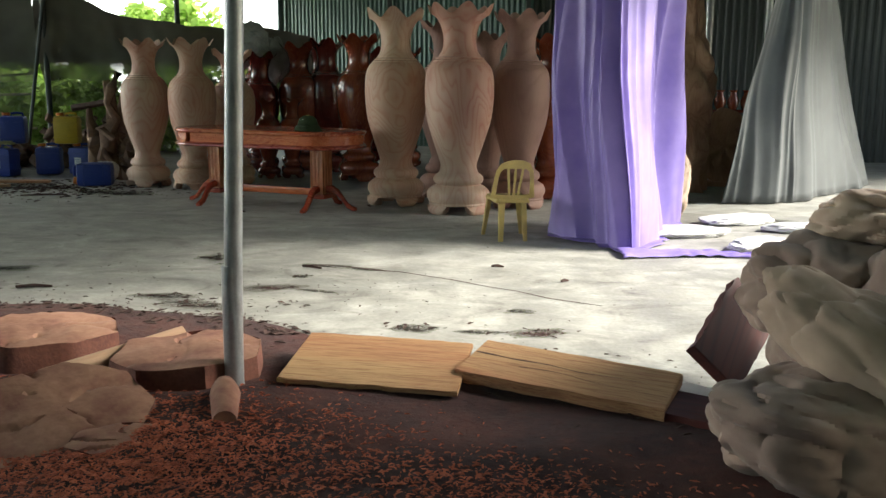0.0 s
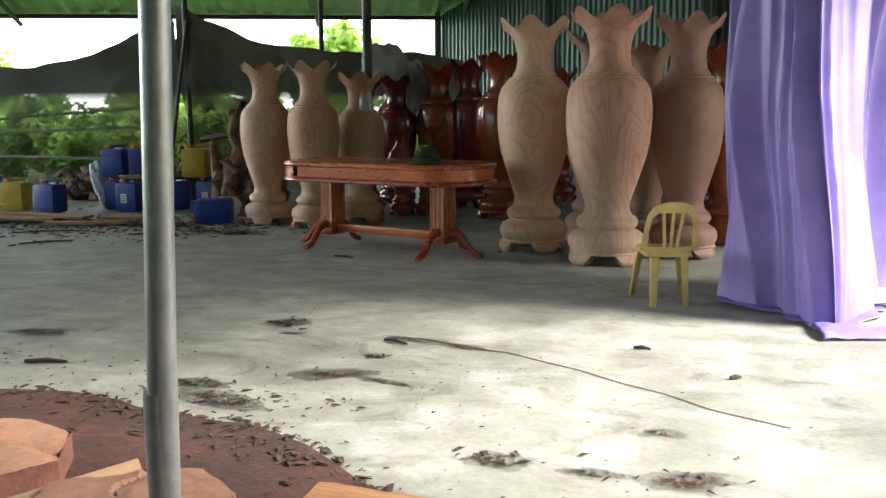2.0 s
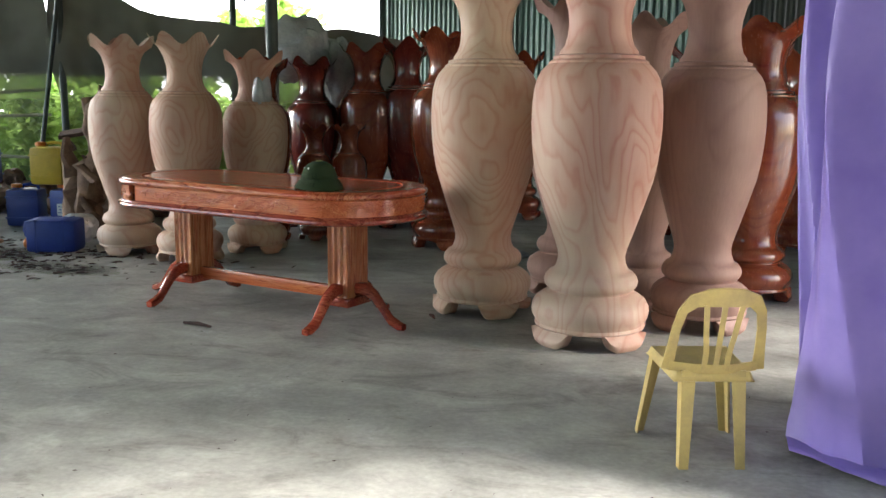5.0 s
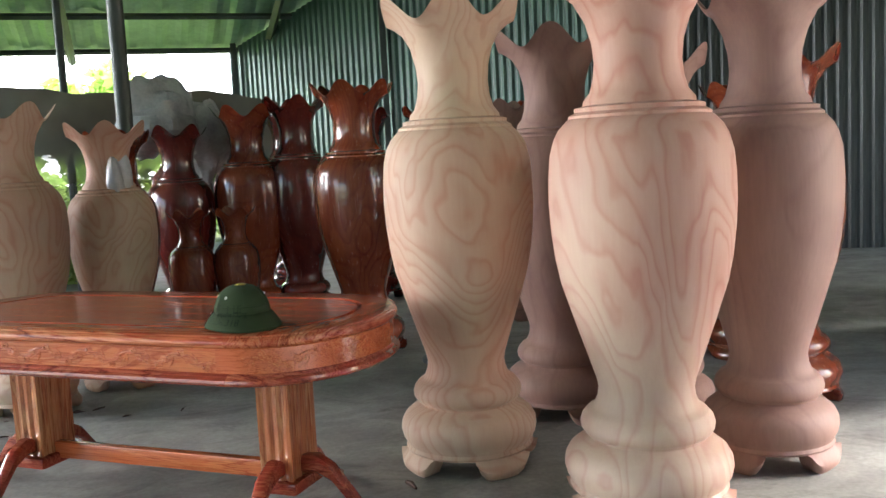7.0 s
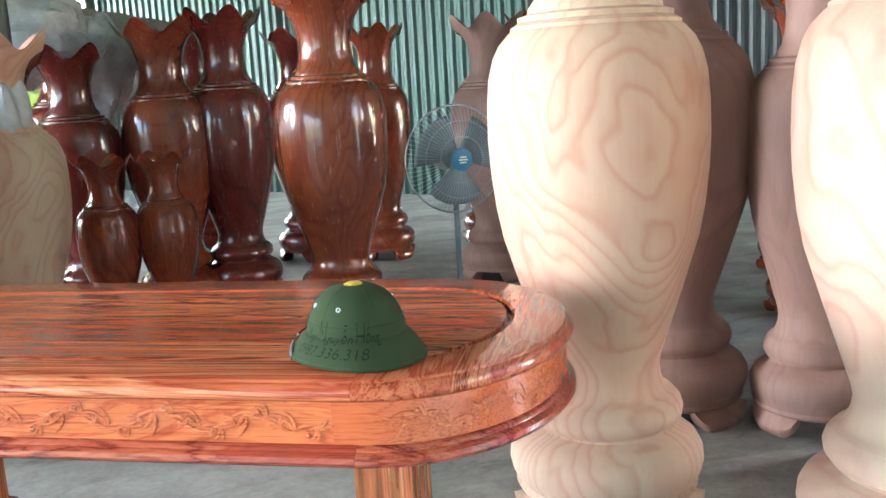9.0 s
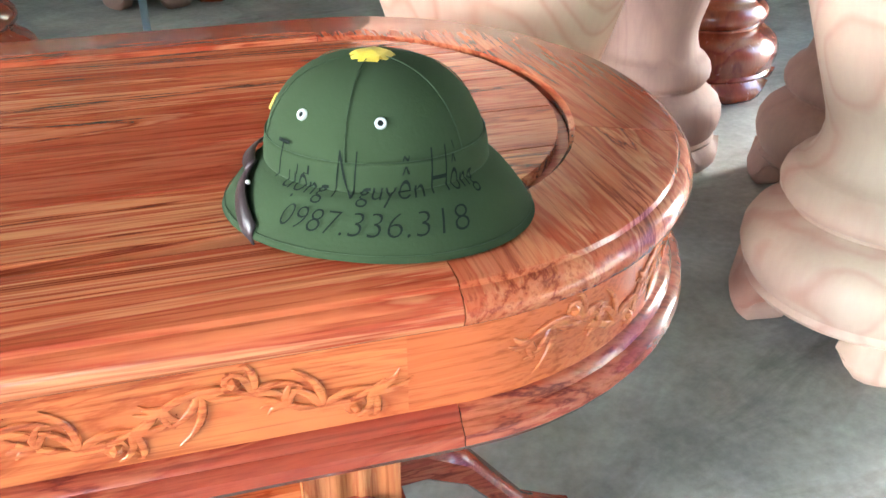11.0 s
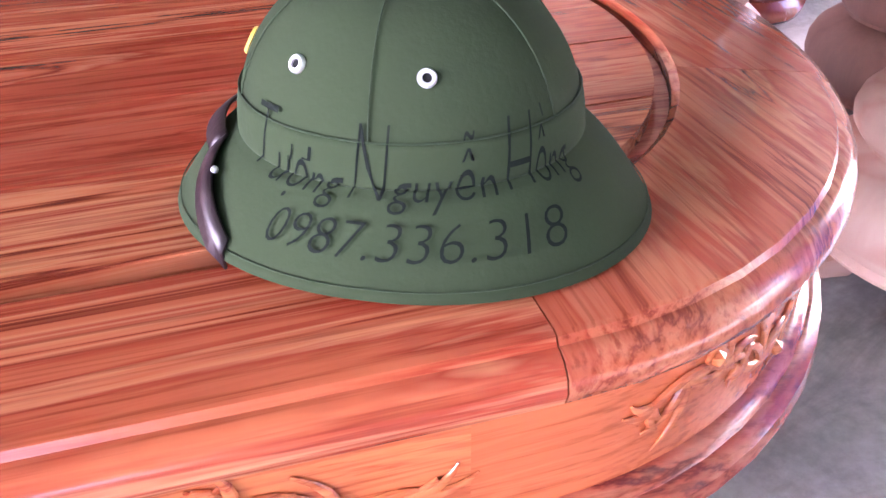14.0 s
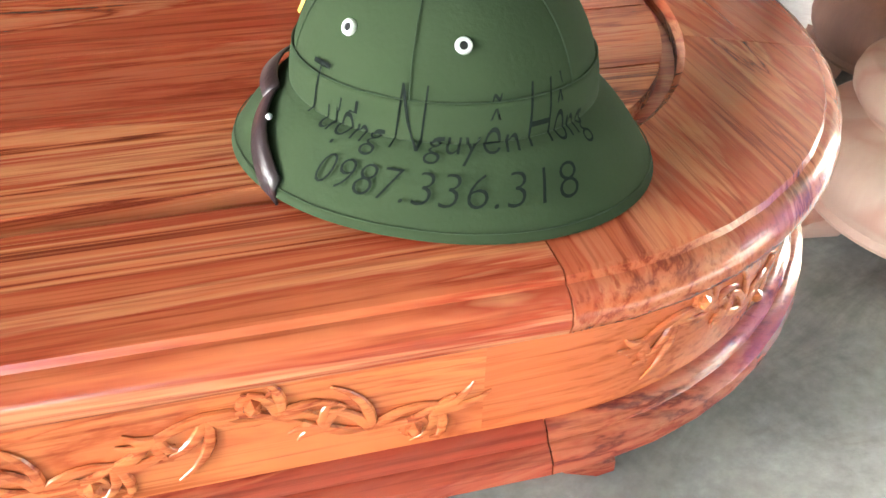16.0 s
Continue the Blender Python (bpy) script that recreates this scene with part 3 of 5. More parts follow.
vase(-1.68, 14.06, 1.92, M_RED, GL, 45, 0.9)
vase(-2.08, 13.98, 1.86, M_AMBER, "glossy amber and red wooden vase", 70, 0.95)
vase(-2.62, 13.83, 1.72, M_RED, GL, 15, 0.95)
vase(-2.36, 13.03, 1.08, M_AMBER, "small glossy brown wooden vase standing beside its twin", 15, 0.95)
vase(-2.05, 13.12, 1.08, M_AMBER, "small glossy brown wooden vase standing beside its twin", 60, 0.95)
vase(-0.56, 15.03, 1.84, M_AMBER, "glossy streaked pale amber wooden vase", 35, 0.85)
vase(-1.15, 15.3, 1.85, M_RED, GL + " at the back", 5, 0.95)
vase(-1.95, 15.4, 1.9, M_RED, GL + " at the back", 25, 0.95)
vase(-2.9, 15.0, 1.85, M_RED, GL + " at the back", 55, 0.95)
vase(-2.75, 12.75, 1.66, M_AMBER, "glossy amber wooden vase behind raw ones", 55, 0.9)
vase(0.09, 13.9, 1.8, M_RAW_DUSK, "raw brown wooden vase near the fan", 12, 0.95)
vase(1.42, 12.15, 1.75, M_AMBER, "glossy orange wooden vase behind raw ones", 33, 0.95)
vase(1.28, 11.12, 1.85, M_AMBER, "glossy orange wooden vase beside the curtain", 70, 0.98)
vase(2.0, 13.2, 1.8, M_AMBER, "glossy orange wooden vase behind the curtain", 44, 0.98)
vase(0.47, 13.85, 1.8, M_AMBER, "glossy amber wooden vase behind the fan", 52, 0.93)
vase(0.45, 15.4, 1.85, M_AMBER, "glossy orange wooden vase at the back", 9, 0.95)
vase(1.2, 14.0, 1.85, M_RED, GL + " behind raw ones", 81, 0.95)

# ---------------------------------------------------------------- table
TAB = pose(-1.802, 10.151, 0, 0, 0, -22.5)
HALF, END, WIDE, TOP = 0.675, 0.405, 0.47, 0.82


def outline_pt(s, inset=0.0):
    """A point of the table's outline. s runs 0..4: front rail, right end, back rail, left end, each 1 long."""
    a, b = END - inset, WIDE - inset
    k, f = int(s) % 4, s - int(s)
    if k == 0:
        return -HALF + 2 * HALF * f, -b
    if k == 2:
        return HALF - 2 * HALF * f, b
    w = math.pi * (f - 0.5)
    return (HALF + a * math.cos(w), b * math.sin(w)) if k == 1 else (-HALF - a * math.cos(w), -b * math.sin(w))


def ring_piece(bm, s0, s1, sections, n):
    """Sweep a closed section of (inset, z) along the outline between s0 and s1."""
    cols = []
    for i in range(n + 1):
        s = s0 + (s1 - s0) * i / n
        s = min(s, s1 - 1e-6) if i == n else s
        cols.append([bm.verts.new((*outline_pt(s, d), z)) for d, z in sections])
    m = len(sections)
    for a, b in zip(cols, cols[1:]):
        for k in range(m):
            bm.faces.new((a[k], b[k], b[(k + 1) % m], a[(k + 1) % m]))
    bm.faces.new(cols[0])
    bm.faces.new(cols[-1][::-1])


table = thing("dining_table", TAB, "lacquered red-brown wooden table with carved apron and rounded ends", "table")
RIM = [(0.145, 0.778), (0.022, 0.778), (0.009, 0.779), (0.002, 0.785), (-0.001, 0.794), (0.001, 0.803), (0.007, 0.810), (0.013, 0.813), (0.0165, 0.8135), (0.019, 0.8185), (0.023, 0.82), (0.139, 0.82), (0.145, 0.814)]
GAP = 0.0004
for nm, s0, s1, n, mat in (("front_rail", 0, 1, 4, M_TABLE_X), ("end_board", 1, 1.36, 10, M_TABLE_Y), ("end_board", 1.36, 1.68, 10, M_TABLE_Y), ("end_board", 1.68, 2, 10, M_TABLE_Y),
                           ("back_rail", 2, 3, 4, M_TABLE_X), ("end_board", 3, 3.36, 10, M_TABLE_Y), ("end_board", 3.36, 3.68, 10, M_TABLE_Y), ("end_board", 3.68, 4, 10, M_TABLE_Y)):
    bm = bmesh.new()
    ring_piece(bm, s0 + GAP, s1 - GAP, RIM, n)
    part(nm, bm, mat, table)
APR = [(0.05, 0.680), (0.022, 0.680), (0.022, 0.772), (0.013, 0.779), (0.05, 0.779)]
LOW = [(0.07, 0.638), (0.014, 0.638), (0.003, 0.643), (-0.004, 0.653), (-0.002, 0.664), (0.006, 0.671), (0.010, 0.672), (0.013, 0.679), (0.022, 0.684), (0.07, 0.684)]
for nm, s0, s1, n in (("apron_front", -0.05, 0.965, 4), ("apron_end", 0.965, 2.035, 36), ("apron_back", 2.035, 2.965, 4), ("apron_end", 2.965, 3.95, 36)):
    bm = bmesh.new()
    ring_piece(bm, s0 % 4 if s0 >= 0 else 0.0, s1, APR, max(n, 8) * 2)
    part(nm, bm, M_APRON, table)
for nm, s0, s1, n in (("lower_moulding", 0, 1, 4), ("lower_moulding", 1, 2, 30), ("lower_moulding", 2, 3, 4), ("lower_moulding", 3, 4, 30)):
    bm = bmesh.new()
    ring_piece(bm, s0 + GAP, s1 - GAP, LOW, n)
    part(nm, bm, M_TABLE_RED, table)
# inner boards, a shallow groove round them
bm = bmesh.new()
ring_piece(bm, 0, 1.9999999, [(0.17, 0.786), (0.146, 0.786), (0.146, 0.806), (0.158, 0.806), (0.17, 0.8)], 60)
ring_piece(bm, 2, 3.9999999, [(0.17, 0.786), (0.146, 0.786), (0.146, 0.806), (0.158, 0.806), (0.17, 0.8)], 60)
part("groove", bm, M_TABLE_RED, table, "dark red groove")
edges = [-0.31, -0.19, -0.065, 0.06, 0.19, 0.31]
for y0, y1 in zip(edges, edges[1:]):
    bm = bmesh.new()
    lo, hi = y0 + 0.0006, y1 - 0.0006

    def reach(y):
        b, a = WIDE - 0.16, END - 0.16
        return HALF + a * math.sqrt(max(0.0, 1 - (y / b) ** 2))
    ys = [lo + (hi - lo) * k / 8 for k in range(9)]
    prism(bm, [(reach(y), y) for y in ys] + [(-reach(y), y) for y in ys[::-1]], 0.79, 0.8195, 0.0012)
    part("board", bm, M_TABLE_X, table)


def on_apron(s, z, d):
    x, y = outline_pt(s % 4, 0.022)
    x2, y2 = outline_pt((s + 0.002) % 4, 0.022)
    t = Vector((x2 - x, y2 - y)).normalized()
    return Vector((x + t.y * d, y - t.x * d, z))


def relief(bm, run, r0, r1, seg=8, flat=0.62, mid=1.0):
    """A tapering raised stroke through (s, z) points, wider than it is high."""
    n = len(run)
    pts = [on_apron(s, z, 0.0) for s, z in run]
    rings = []
    for i, p in enumerate(pts):
        r = 1.2 * (r0 + (r1 - r0) * i / (n - 1)) * (0.55 + mid * math.sin(math.pi * min(1, (i + 0.6) / n)))
        t = (pts[min(i + 1, n - 1)] - pts[max(i - 1, 0)]).normalized()
        o = (on_apron(run[i][0], run[i][1], 0.01) - p).normalized()
        side = t.cross(o).normalized()
        rings.append([bm.verts.new(p + side * r * math.cos(2 * math.pi * k / seg) + o * (flat * r * math.sin(2 * math.pi * k / seg) + 0.0012)) for k in range(seg)])
    for a, b in zip(rings, rings[1:]):
        for k in range(seg):
            bm.faces.new((a[k], a[(k + 1) % seg], b[(k + 1) % seg], b[k]))
    bm.faces.new(rings[0][::-1])
    bm.faces.new(rings[-1])


def leaf(bm, s, z, ang, size, per):
    """A lobed leaf of four curled fingers fanning from one root."""
    for j in range(4):
        a = ang + (j - 1.5) * 0.42
        L = size * (1.0 - 0.16 * abs(j - 1.3))
        run = []
        for k in range(6):
            q = k / 5
            b = a + 0.7 * q * (1 if j >= 2 else -1)
            run.append((s + per * L * q * math.cos(b), max(0.69, min(0.767, z + L * q * math.sin(b)))))
        relief(bm, run, 0.0034, 0.0012, mid=0.9)


def vine(s0, s1, per, waves, seed):
    """A running scroll with leaves on both sides; per: outline units for one metre."""
    rnd = random.Random(seed)
    n = waves * 14
    stem = [(s0 + (s1 - s0) * k / n, 0.728 + 0.021 * math.sin(2 * math.pi * waves * k / n)) for k in range(n + 1)]
    for w in range(waves * 2):
        bm = bmesh.new()
        seg_ = stem[w * 7:w * 7 + 8]
        relief(bm, seg_, 0.0036, 0.0026, mid=0.6)
        part("carved_stem", bm, M_APRON, table)
        s, z = seg_[3]
        up = 1 if w % 2 else -1
        for ls, lz, la, size in ((s, z, up * 0.95 + rnd.uniform(-0.2, 0.2), 0.06), (seg_[6][0], seg_[6][1], -up * 0.8 + rnd.uniform(-0.2, 0.2), 0.044), (seg_[1][0], seg_[1][1], up * 2.2, 0.026)):
            bm = bmesh.new()
            leaf(bm, ls, lz, la, size, per)
            part("carved_leaf", bm, M_APRON, table)
        bm = bmesh.new()
        cs, cz = seg_[5][0], 0.728 - up * 0.024
        relief(bm, [(cs + per * 0.010 * math.cos(v * 0.8) * (1 - v / 14), cz + 0.010 * math.sin(v * 0.8) * (1 - v / 14)) for v in range(9)], 0.003, 0.003, mid=0.3)
        bmesh.ops.create_icosphere(bm, subdivisions=1, radius=0.0065, matrix=Matrix.Translation(on_apron(cs, cz, 0.003)))
        part("carved_bud", bm, M_APRON, table)


ARC = math.pi * 0.42
for s0, s1, per, nw in ((0.03, 0.95, 0.77, 6), (1.05, 1.95, 1 / ARC, 6), (2.05, 2.95, 0.77, 6), (3.05, 3.95, 1 / ARC, 6)):
    vine(s0, s1, per, nw, int(s0))


def pedestal(cx, out):
    bm = bmesh.new()
    w, d = 0.072, 0.10
    ring = []
    for (x0, y0), (x1, y1) in (((-w, -d), (w, -d)), ((w, -d), (w, d)), ((w, d), (-w, d)), ((-w, d), (-w, -d))):
        m = 7
        nx, ny = (y1 - y0), -(x1 - x0)
        L = math.hypot(nx, ny)
        for k in range(m):
            f = k / m
            dip = 0.006 if k % 2 == 1 else 0.0
            for ff in (f, f + 0.6 / m):
                ring.append((cx + x0 + (x1 - x0) * ff - nx / L * dip, y0 + (y1 - y0) * ff - ny / L * dip))
    prism(bm, ring, 0.14, 0.655)
    part("pedestal", bm, M_PED, table, "fluted square pedestal")
    bm = bmesh.new()
    box(bm, (0.19, 0.25, 0.05), pose(cx, 0, 0.14), 0.012)
    part("pedestal_base", bm, M_TABLE_RED, table)
    for dx, dy in ((0, -1), (0, 1), (out, 0)):
        bm = bmesh.new()
        run = [(0.06, 0.21, 0.035), (0.13, 0.215, 0.036), (0.2, 0.18, 0.032), (0.26, 0.11, 0.028), (0.31, 0.05, 0.026), (0.37, 0.022, 0.026), (0.40, 0.02, 0.018)]
        cols = []
        for k, (q, z, h) in enumerate(run):
            ww = 0.036 - 0.002 * k
            p = Vector((cx + dx * q, dy * q, z))
            sx, sy = -dy * ww, dx * ww
            cols.append([bm.verts.new((p.x + sx * a, p.y + sy * a, max(0.0, z + h * b))) for a, b in ((-1, -0.6), (-0.6, -1), (0.6, -1), (1, -0.6), (1, 0.6), (0.6, 1), (-0.6, 1), (-1, 0.6))])
        for a, b in zip(cols, cols[1:]):
            for k in range(8):
                bm.faces.new((a[k], a[(k + 1) % 8], b[(k + 1) % 8], b[k]))
        bm.faces.new(cols[0])
        bm.faces.new(cols[-1][::-1])
        part("foot", bm, M_TABLE_RED, table, "curved scroll foot")


pedestal(0.62, 1)
pedestal(-0.65, -1)
bm = bmesh.new()
box(bm, (1.14, 0.045, 0.075), pose(-0.015, 0, 0.175), 0.01)
part("stretcher", bm, M_APRON, table)
bm = bmesh.new()
box(bm, (1.7, 0.5, 0.03), pose(0, 0, 0.667), 0.004)
part("underframe", bm, M_TABLE_X, table)

# ---------------------------------------------------------------- hat
HATM = pose(-1.318, 9.645, TOP, 0, 0, 130.5)      # x: front of the hat; the marker writing is on its +y side
hat = thing("sun_helmet", HATM, "green cloth sun helmet with handwritten marker text lying on the table", "hat")
HL, HW = 0.158, 0.133


def hat_pt(a, q):
    """Surface of the hat. q: 0 rim of the brim .. 0.42 foot of the dome .. 1 top."""
    ca, sa = math.cos(a), math.sin(a)
    if q < 0.42:
        k = q / 0.42
        rx, ry = HL + (0.109 - HL) * k, HW + (0.096 - HW) * k
        z = 0.008 + 0.05 * (1 - (1 - k) ** 1.5) - 0.006 * (1 - k) * max(0, -ca)
    else:
        k = (q - 0.42) / 0.58
        w = k * math.pi / 2
        rx, ry = 0.109 * math.cos(w) ** 0.74, 0.096 * math.cos(w) ** 0.74
        z = 0.058 + 0.097 * math.sin(w) ** 1.05
    return Vector((rx * ca, ry * sa, z))


def hat_frame(a, q, lift):
    p = hat_pt(a, q)
    da = hat_pt(a + 0.01, q) - hat_pt(a - 0.01, q)
    dq = hat_pt(a, min(q + 0.01, 0.999)) - hat_pt(a, max(q - 0.01, 0))
    n = da.cross(dq).normalized()
    return p + n * lift, da.normalized(), n


def hat_band(name, q0, q1, lift, thick, mat, label="", n=96, m=6, a0=0.0, a1=2 * math.pi):
    bm = bmesh.new()
    grid(bm, n, m, lambda u, v: hat_frame(a0 + (a1 - a0) * u, q0 + (q1 - q0) * v, lift)[0])
    bmesh.ops.remove_doubles(bm, verts=bm.verts, dist=1e-5)
    ob = part(name, bm, mat, hat, label)
    sol = ob.modifiers.new("cloth", "SOLIDIFY")
    sol.thickness, sol.offset = thick, -1
    return ob


hat_band("brim", 0.0, 0.43, 0.0, 0.004, M_HAT, m=14)
hat_band("crown", 0.42, 0.995, 0.0, 0.003, M_HAT, m=28)
hat_band("hat_band", 0.415, 0.53, 0.0016, 0.002, M_HAT, "green cloth band round the crown", m=8)


def hat_seam(run, r, name="seam", mat=M_HATLINE):
    bm = bmesh.new()
    tube(bm, [hat_frame(a, q, 0.0012 + lift)[0] for a, q, lift in run], r, 5)
    return part(name, bm, mat, hat)


for q, lift in ((0.532, 0.0004), (0.412, 0.0), (0.035, 0.0)):
    hat_seam([(2 * math.pi * k / 96, q, lift) for k in range(97)], 0.0005)
for a in (math.pi / 2 - 0.03, math.pi / 2 - 1.08, math.pi / 2 + 1.08, -math.pi / 2, -math.pi / 2 - 1.08, -math.pi / 2 + 1.08):
    hat_seam([(a, 0.53 + 0.455 * k / 16, 0) for k in range(17)], 0.0005)
for a in (math.pi / 2 - 0.55, math.pi / 2 + 0.30, -math.pi / 2 + 0.45, -math.pi / 2 - 0.45):
    p, da, nn = hat_frame(a, 0.67, 0.001)
    up = nn.cross(da)
    m4 = Matrix((da, up, nn)).transposed().to_4x4()
    m4.translation = p
    bm = bmesh.new()
    lathe(bm, [(0.0026, 0.0), (0.0028, 0.0018), (0.0046, 0.0018), (0.0054, 0.0008), (0.0055, -0.001)], 20, close=False)
    bm.transform(m4)
    eyelet = part("eyelet", bm, M_EYELET, hat, "pale metal vent eyelet")
    bm = bmesh.new()
    lathe(bm, [(0.0029, 0.0004), (0.001, 0.0005)], 16)
    bm.transform(m4)
    part("hole", bm, M_HOLE, eyelet, "dark vent hole")
bm = bmesh.new()
ptop = hat_pt(0, 0.999).z
for k in range(5):
    a = 2 * math.pi * k / 5 + 0.4
    v = [bm.verts.new((r * math.cos(a + o), r * math.sin(a + o), ptop + z)) for r, o, z in ((0.0, 0, 0.005), (0.017, -0.62, 0.0025), (0.0245, -0.38, -0.002), (0.0245, 0.38, -0.002), (0.017, 0.62, 0.0025))]
    bm.faces.new(v)
bmesh.ops.remove_doubles(bm, verts=bm.verts, dist=1e-4)
star = part("top_patch", bm, M_STAR, hat, "folded yellow patch on the crown", smooth=False)
star.modifiers.new("thick", "SOLIDIFY").thickness = 0.003
# chin strap round the front, badge on the front of the crown
bm = bmesh.new()
for a0, a1, q0, q1, w in ((0.95, 0.42, 0.02, 0.30, 0.007), (0.42, -0.42, 0.30, 0.30, 0.007), (-0.42, -0.95, 0.30, 0.02, 0.007)):
    grid(bm, 14, 2, lambda u, v: hat_frame(a0 + (a1 - a0) * u, q0 + (q1 - q0) * u + (v - 0.5) * 0.10, 0.0035 + 0.004 * math.sin(math.pi * u))[0])
strap = part("chin_strap", bm, M_STRAP, hat, "dark brown leather chin strap")
strap.modifiers.new("thick", "SOLIDIFY").thickness = 0.002
bm = bmesh.new()
p, da, nn = hat_frame(0.66, 0.24, 0.006)
bmesh.ops.create_icosphere(bm, subdivisions=2, radius=0.0025, matrix=Matrix.Translation(p))
part("rivet", bm, M_EYELET, strap, "pale metal rivet")
bm = bmesh.new()
p, da, nn = hat_frame(0.12, 0.62, 0.0002)
m4 = Matrix((da, nn.cross(da), nn)).transposed().to_4x4()
m4.translation = p
lathe(bm, [(0.001, 0.0025), (0.008, 0.002), (0.0095, 0.0)], 20)
bm.transform(m4)
part("badge", bm, M_STAR, hat, "round yellow front badge")


def hat_text(body, a_mid, q_base, q_size, a_width, name, slope=0.0, k0=-1.0, k1=1.0, thin=-0.018):
    """Marker writing laid on the cloth: glyph outlines bent over the hat."""
    cu = bpy.data.curves.new("lettering", "FONT")
    cu.body, cu.align_x, cu.size, cu.shear, cu.resolution_u = body, "CENTER", 1.0, 0.28, 3
    cu.offset = thin
    tmp = bpy.data.objects.new("lettering", cu)
    me = bpy.data.meshes.new_from_object(tmp)
    bpy.data.objects.remove(tmp)
    bpy.data.curves.remove(cu)
    bm = bmesh.new()
    bm.from_mesh(me)
    bpy.data.meshes.remove(me)
    bmesh.ops.subdivide_edges(bm, edges=[e for e in bm.edges if e.calc_length() > 0.2], cuts=2)
    bmesh.ops.triangulate(bm, faces=bm.faces)
    xs = [v.co.x for v in bm.verts]
    half = (max(xs) - min(xs)) / 2
    for v in bm.verts:
        k = k0 + (k1 - k0) * (v.co.x / half + 1) / 2
        v.co = hat_frame(a_mid + a_width * (k + 0.09 * (k * k - 1)), q_base + q_size * v.co.y + slope * k, 0.0022)[0]
    ob = part(name, bm, M_INK, hat, "handwritten black marker text", smooth=False)
    return ob


for word, k0, k1, base, size in (("T", -1.0, -0.8, 0.37, 0.3), ("\u01b0\u1ee3ng", -0.76, -0.28, 0.335, 0.25), ("N", -0.24, -0.02, 0.335, 0.36), ("guy\u1ec5n", -0.01, 0.53, 0.34, 0.24), ("H", 0.55, 0.74, 0.345, 0.34), ("\u1ed3ng", 0.74, 0.98, 0.34, 0.26)):
    hat_text(word, math.pi / 2 + 0.17, base, size, 0.98, "name_text", 0.0, k0, k1, -0.022 if len(word) == 1 else -0.01)
hat_text("0987.336.318", math.pi / 2 + 0.19, 0.118, 0.2, 0.66, "number_text")

# ---------------------------------------------------------------- chair
def plastic_chair(m):
    c = thing("plastic_chair", m, "yellow moulded plastic chair, dusty and worn", "chair")
    # seat, slightly dished; front is +y
    bm = bmesh.new()
    def seat(u, v):
        x, y = (u - 0.5), (v - 0.5)
        w = 0.37 - 0.04 * (0.5 - y)
        edge = max(abs(x), abs(y)) * 2
        drop = -0.012 * max(0, 1 - edge) - 0.035 * max(0, edge - 0.93) / 0.07
        return (x * w, y * 0.36, 0.385 + drop + 0.01 * y)
    grid(bm, 20, 20, seat)
    ob = part("seat", bm, M_CHAIR, c)
    ob.modifiers.new("shell", "SOLIDIFY").thickness = 0.006
    def back_pt(a, z):
        k = (z - 0.38) / 0.36
        return Vector((a, -0.175 - 0.10 * k + 0.10 * (a / 0.2) ** 2 * 0.4, z))
    def bar(run, w, name, t=0.009):
        bm = bmesh.new()
        cols = []
        pts = [back_pt(a, z) for a, z in run]
        for i, p in enumerate(pts):
            d = (pts[min(i + 1, len(pts) - 1)] - pts[max(i - 1, 0)]).normalized()
            sd = d.cross(Vector((0, 1, 0.28))).normalized() * (w[i] if isinstance(w, list) else w) / 2
            nn = Vector((0, 1, 0.28)).normalized() * t
            cols.append([bm.verts.new(p + sd * s + nn * q) for s, q in ((-1, -0.4), (1, -0.4), (1, 0.4), (0.7, 0.6), (-0.7, 0.6), (-1, 0.4))])
        for a, b in zip(cols, cols[1:]):
            for k in range(6):
                bm.faces.new((a[k], a[(k + 1) % 6], b[(k + 1) % 6], b[k]))
        bm.faces.new(cols[0])
        bm.faces.new(cols[-1][::-1])
        part(name, bm, M_CHAIR, c)
    arch = [(-0.185, 0.385), (-0.178, 0.47), (-0.17, 0.56), (-0.155, 0.63), (-0.12, 0.675), (-0.06, 0.69), (0, 0.693), (0.06, 0.69), (0.12, 0.675), (0.155, 0.63), (0.17, 0.56), (0.178, 0.47), (0.185, 0.385)]
    bar(arch, [0.05, 0.04, 0.036, 0.04, 0.06, 0.075, 0.078, 0.075, 0.06, 0.04, 0.036, 0.04, 0.05], "back_frame")
    for a0, a1 in ((-0.045, -0.07), (0.0, 0.0), (0.045, 0.07)):
        bar([(a0, 0.385), (a0 * 1.02, 0.46), (a1 * 0.85, 0.56), (a1, 0.66)], 0.022, "back_slat", 0.005)
    bar([(-0.18, 0.40), (-0.09, 0.395), (0.0, 0.393), (0.09, 0.395), (0.18, 0.40)], 0.04, "back_rail")
    for sx in (-1, 1):
        for sy in (-1, 1):
            bm = bmesh.new()
            cols = []
            for k in range(7):
                f = k / 6
                x, y, z = sx * (0.15 + 0.05 * f - (0.035 + 0.04 * f) * (sy < 0)), sy * (0.155 + 0.045 * f), 0.385 * (1 - f)
                w = 0.036 - 0.012 * f
                cols.append([bm.verts.new((x + sx * a * w, y + sy * b * w, z)) for a, b in ((0.4, 0.4), (-1.2, 0.4), (-1.2, 0.1), (-0.1, -0.1), (0.1, -1.2), (0.4, -1.2))])
            for a, b in zip(cols, cols[1:]):
                for k in range(6):
                    bm.faces.new((a[k], a[(k + 1) % 6], b[(k + 1) % 6], b[k]))
            bm.faces.new(cols[0])
            bm.faces.new(cols[-1][::-1])
            part("leg", bm, M_CHAIR, c)
    return c


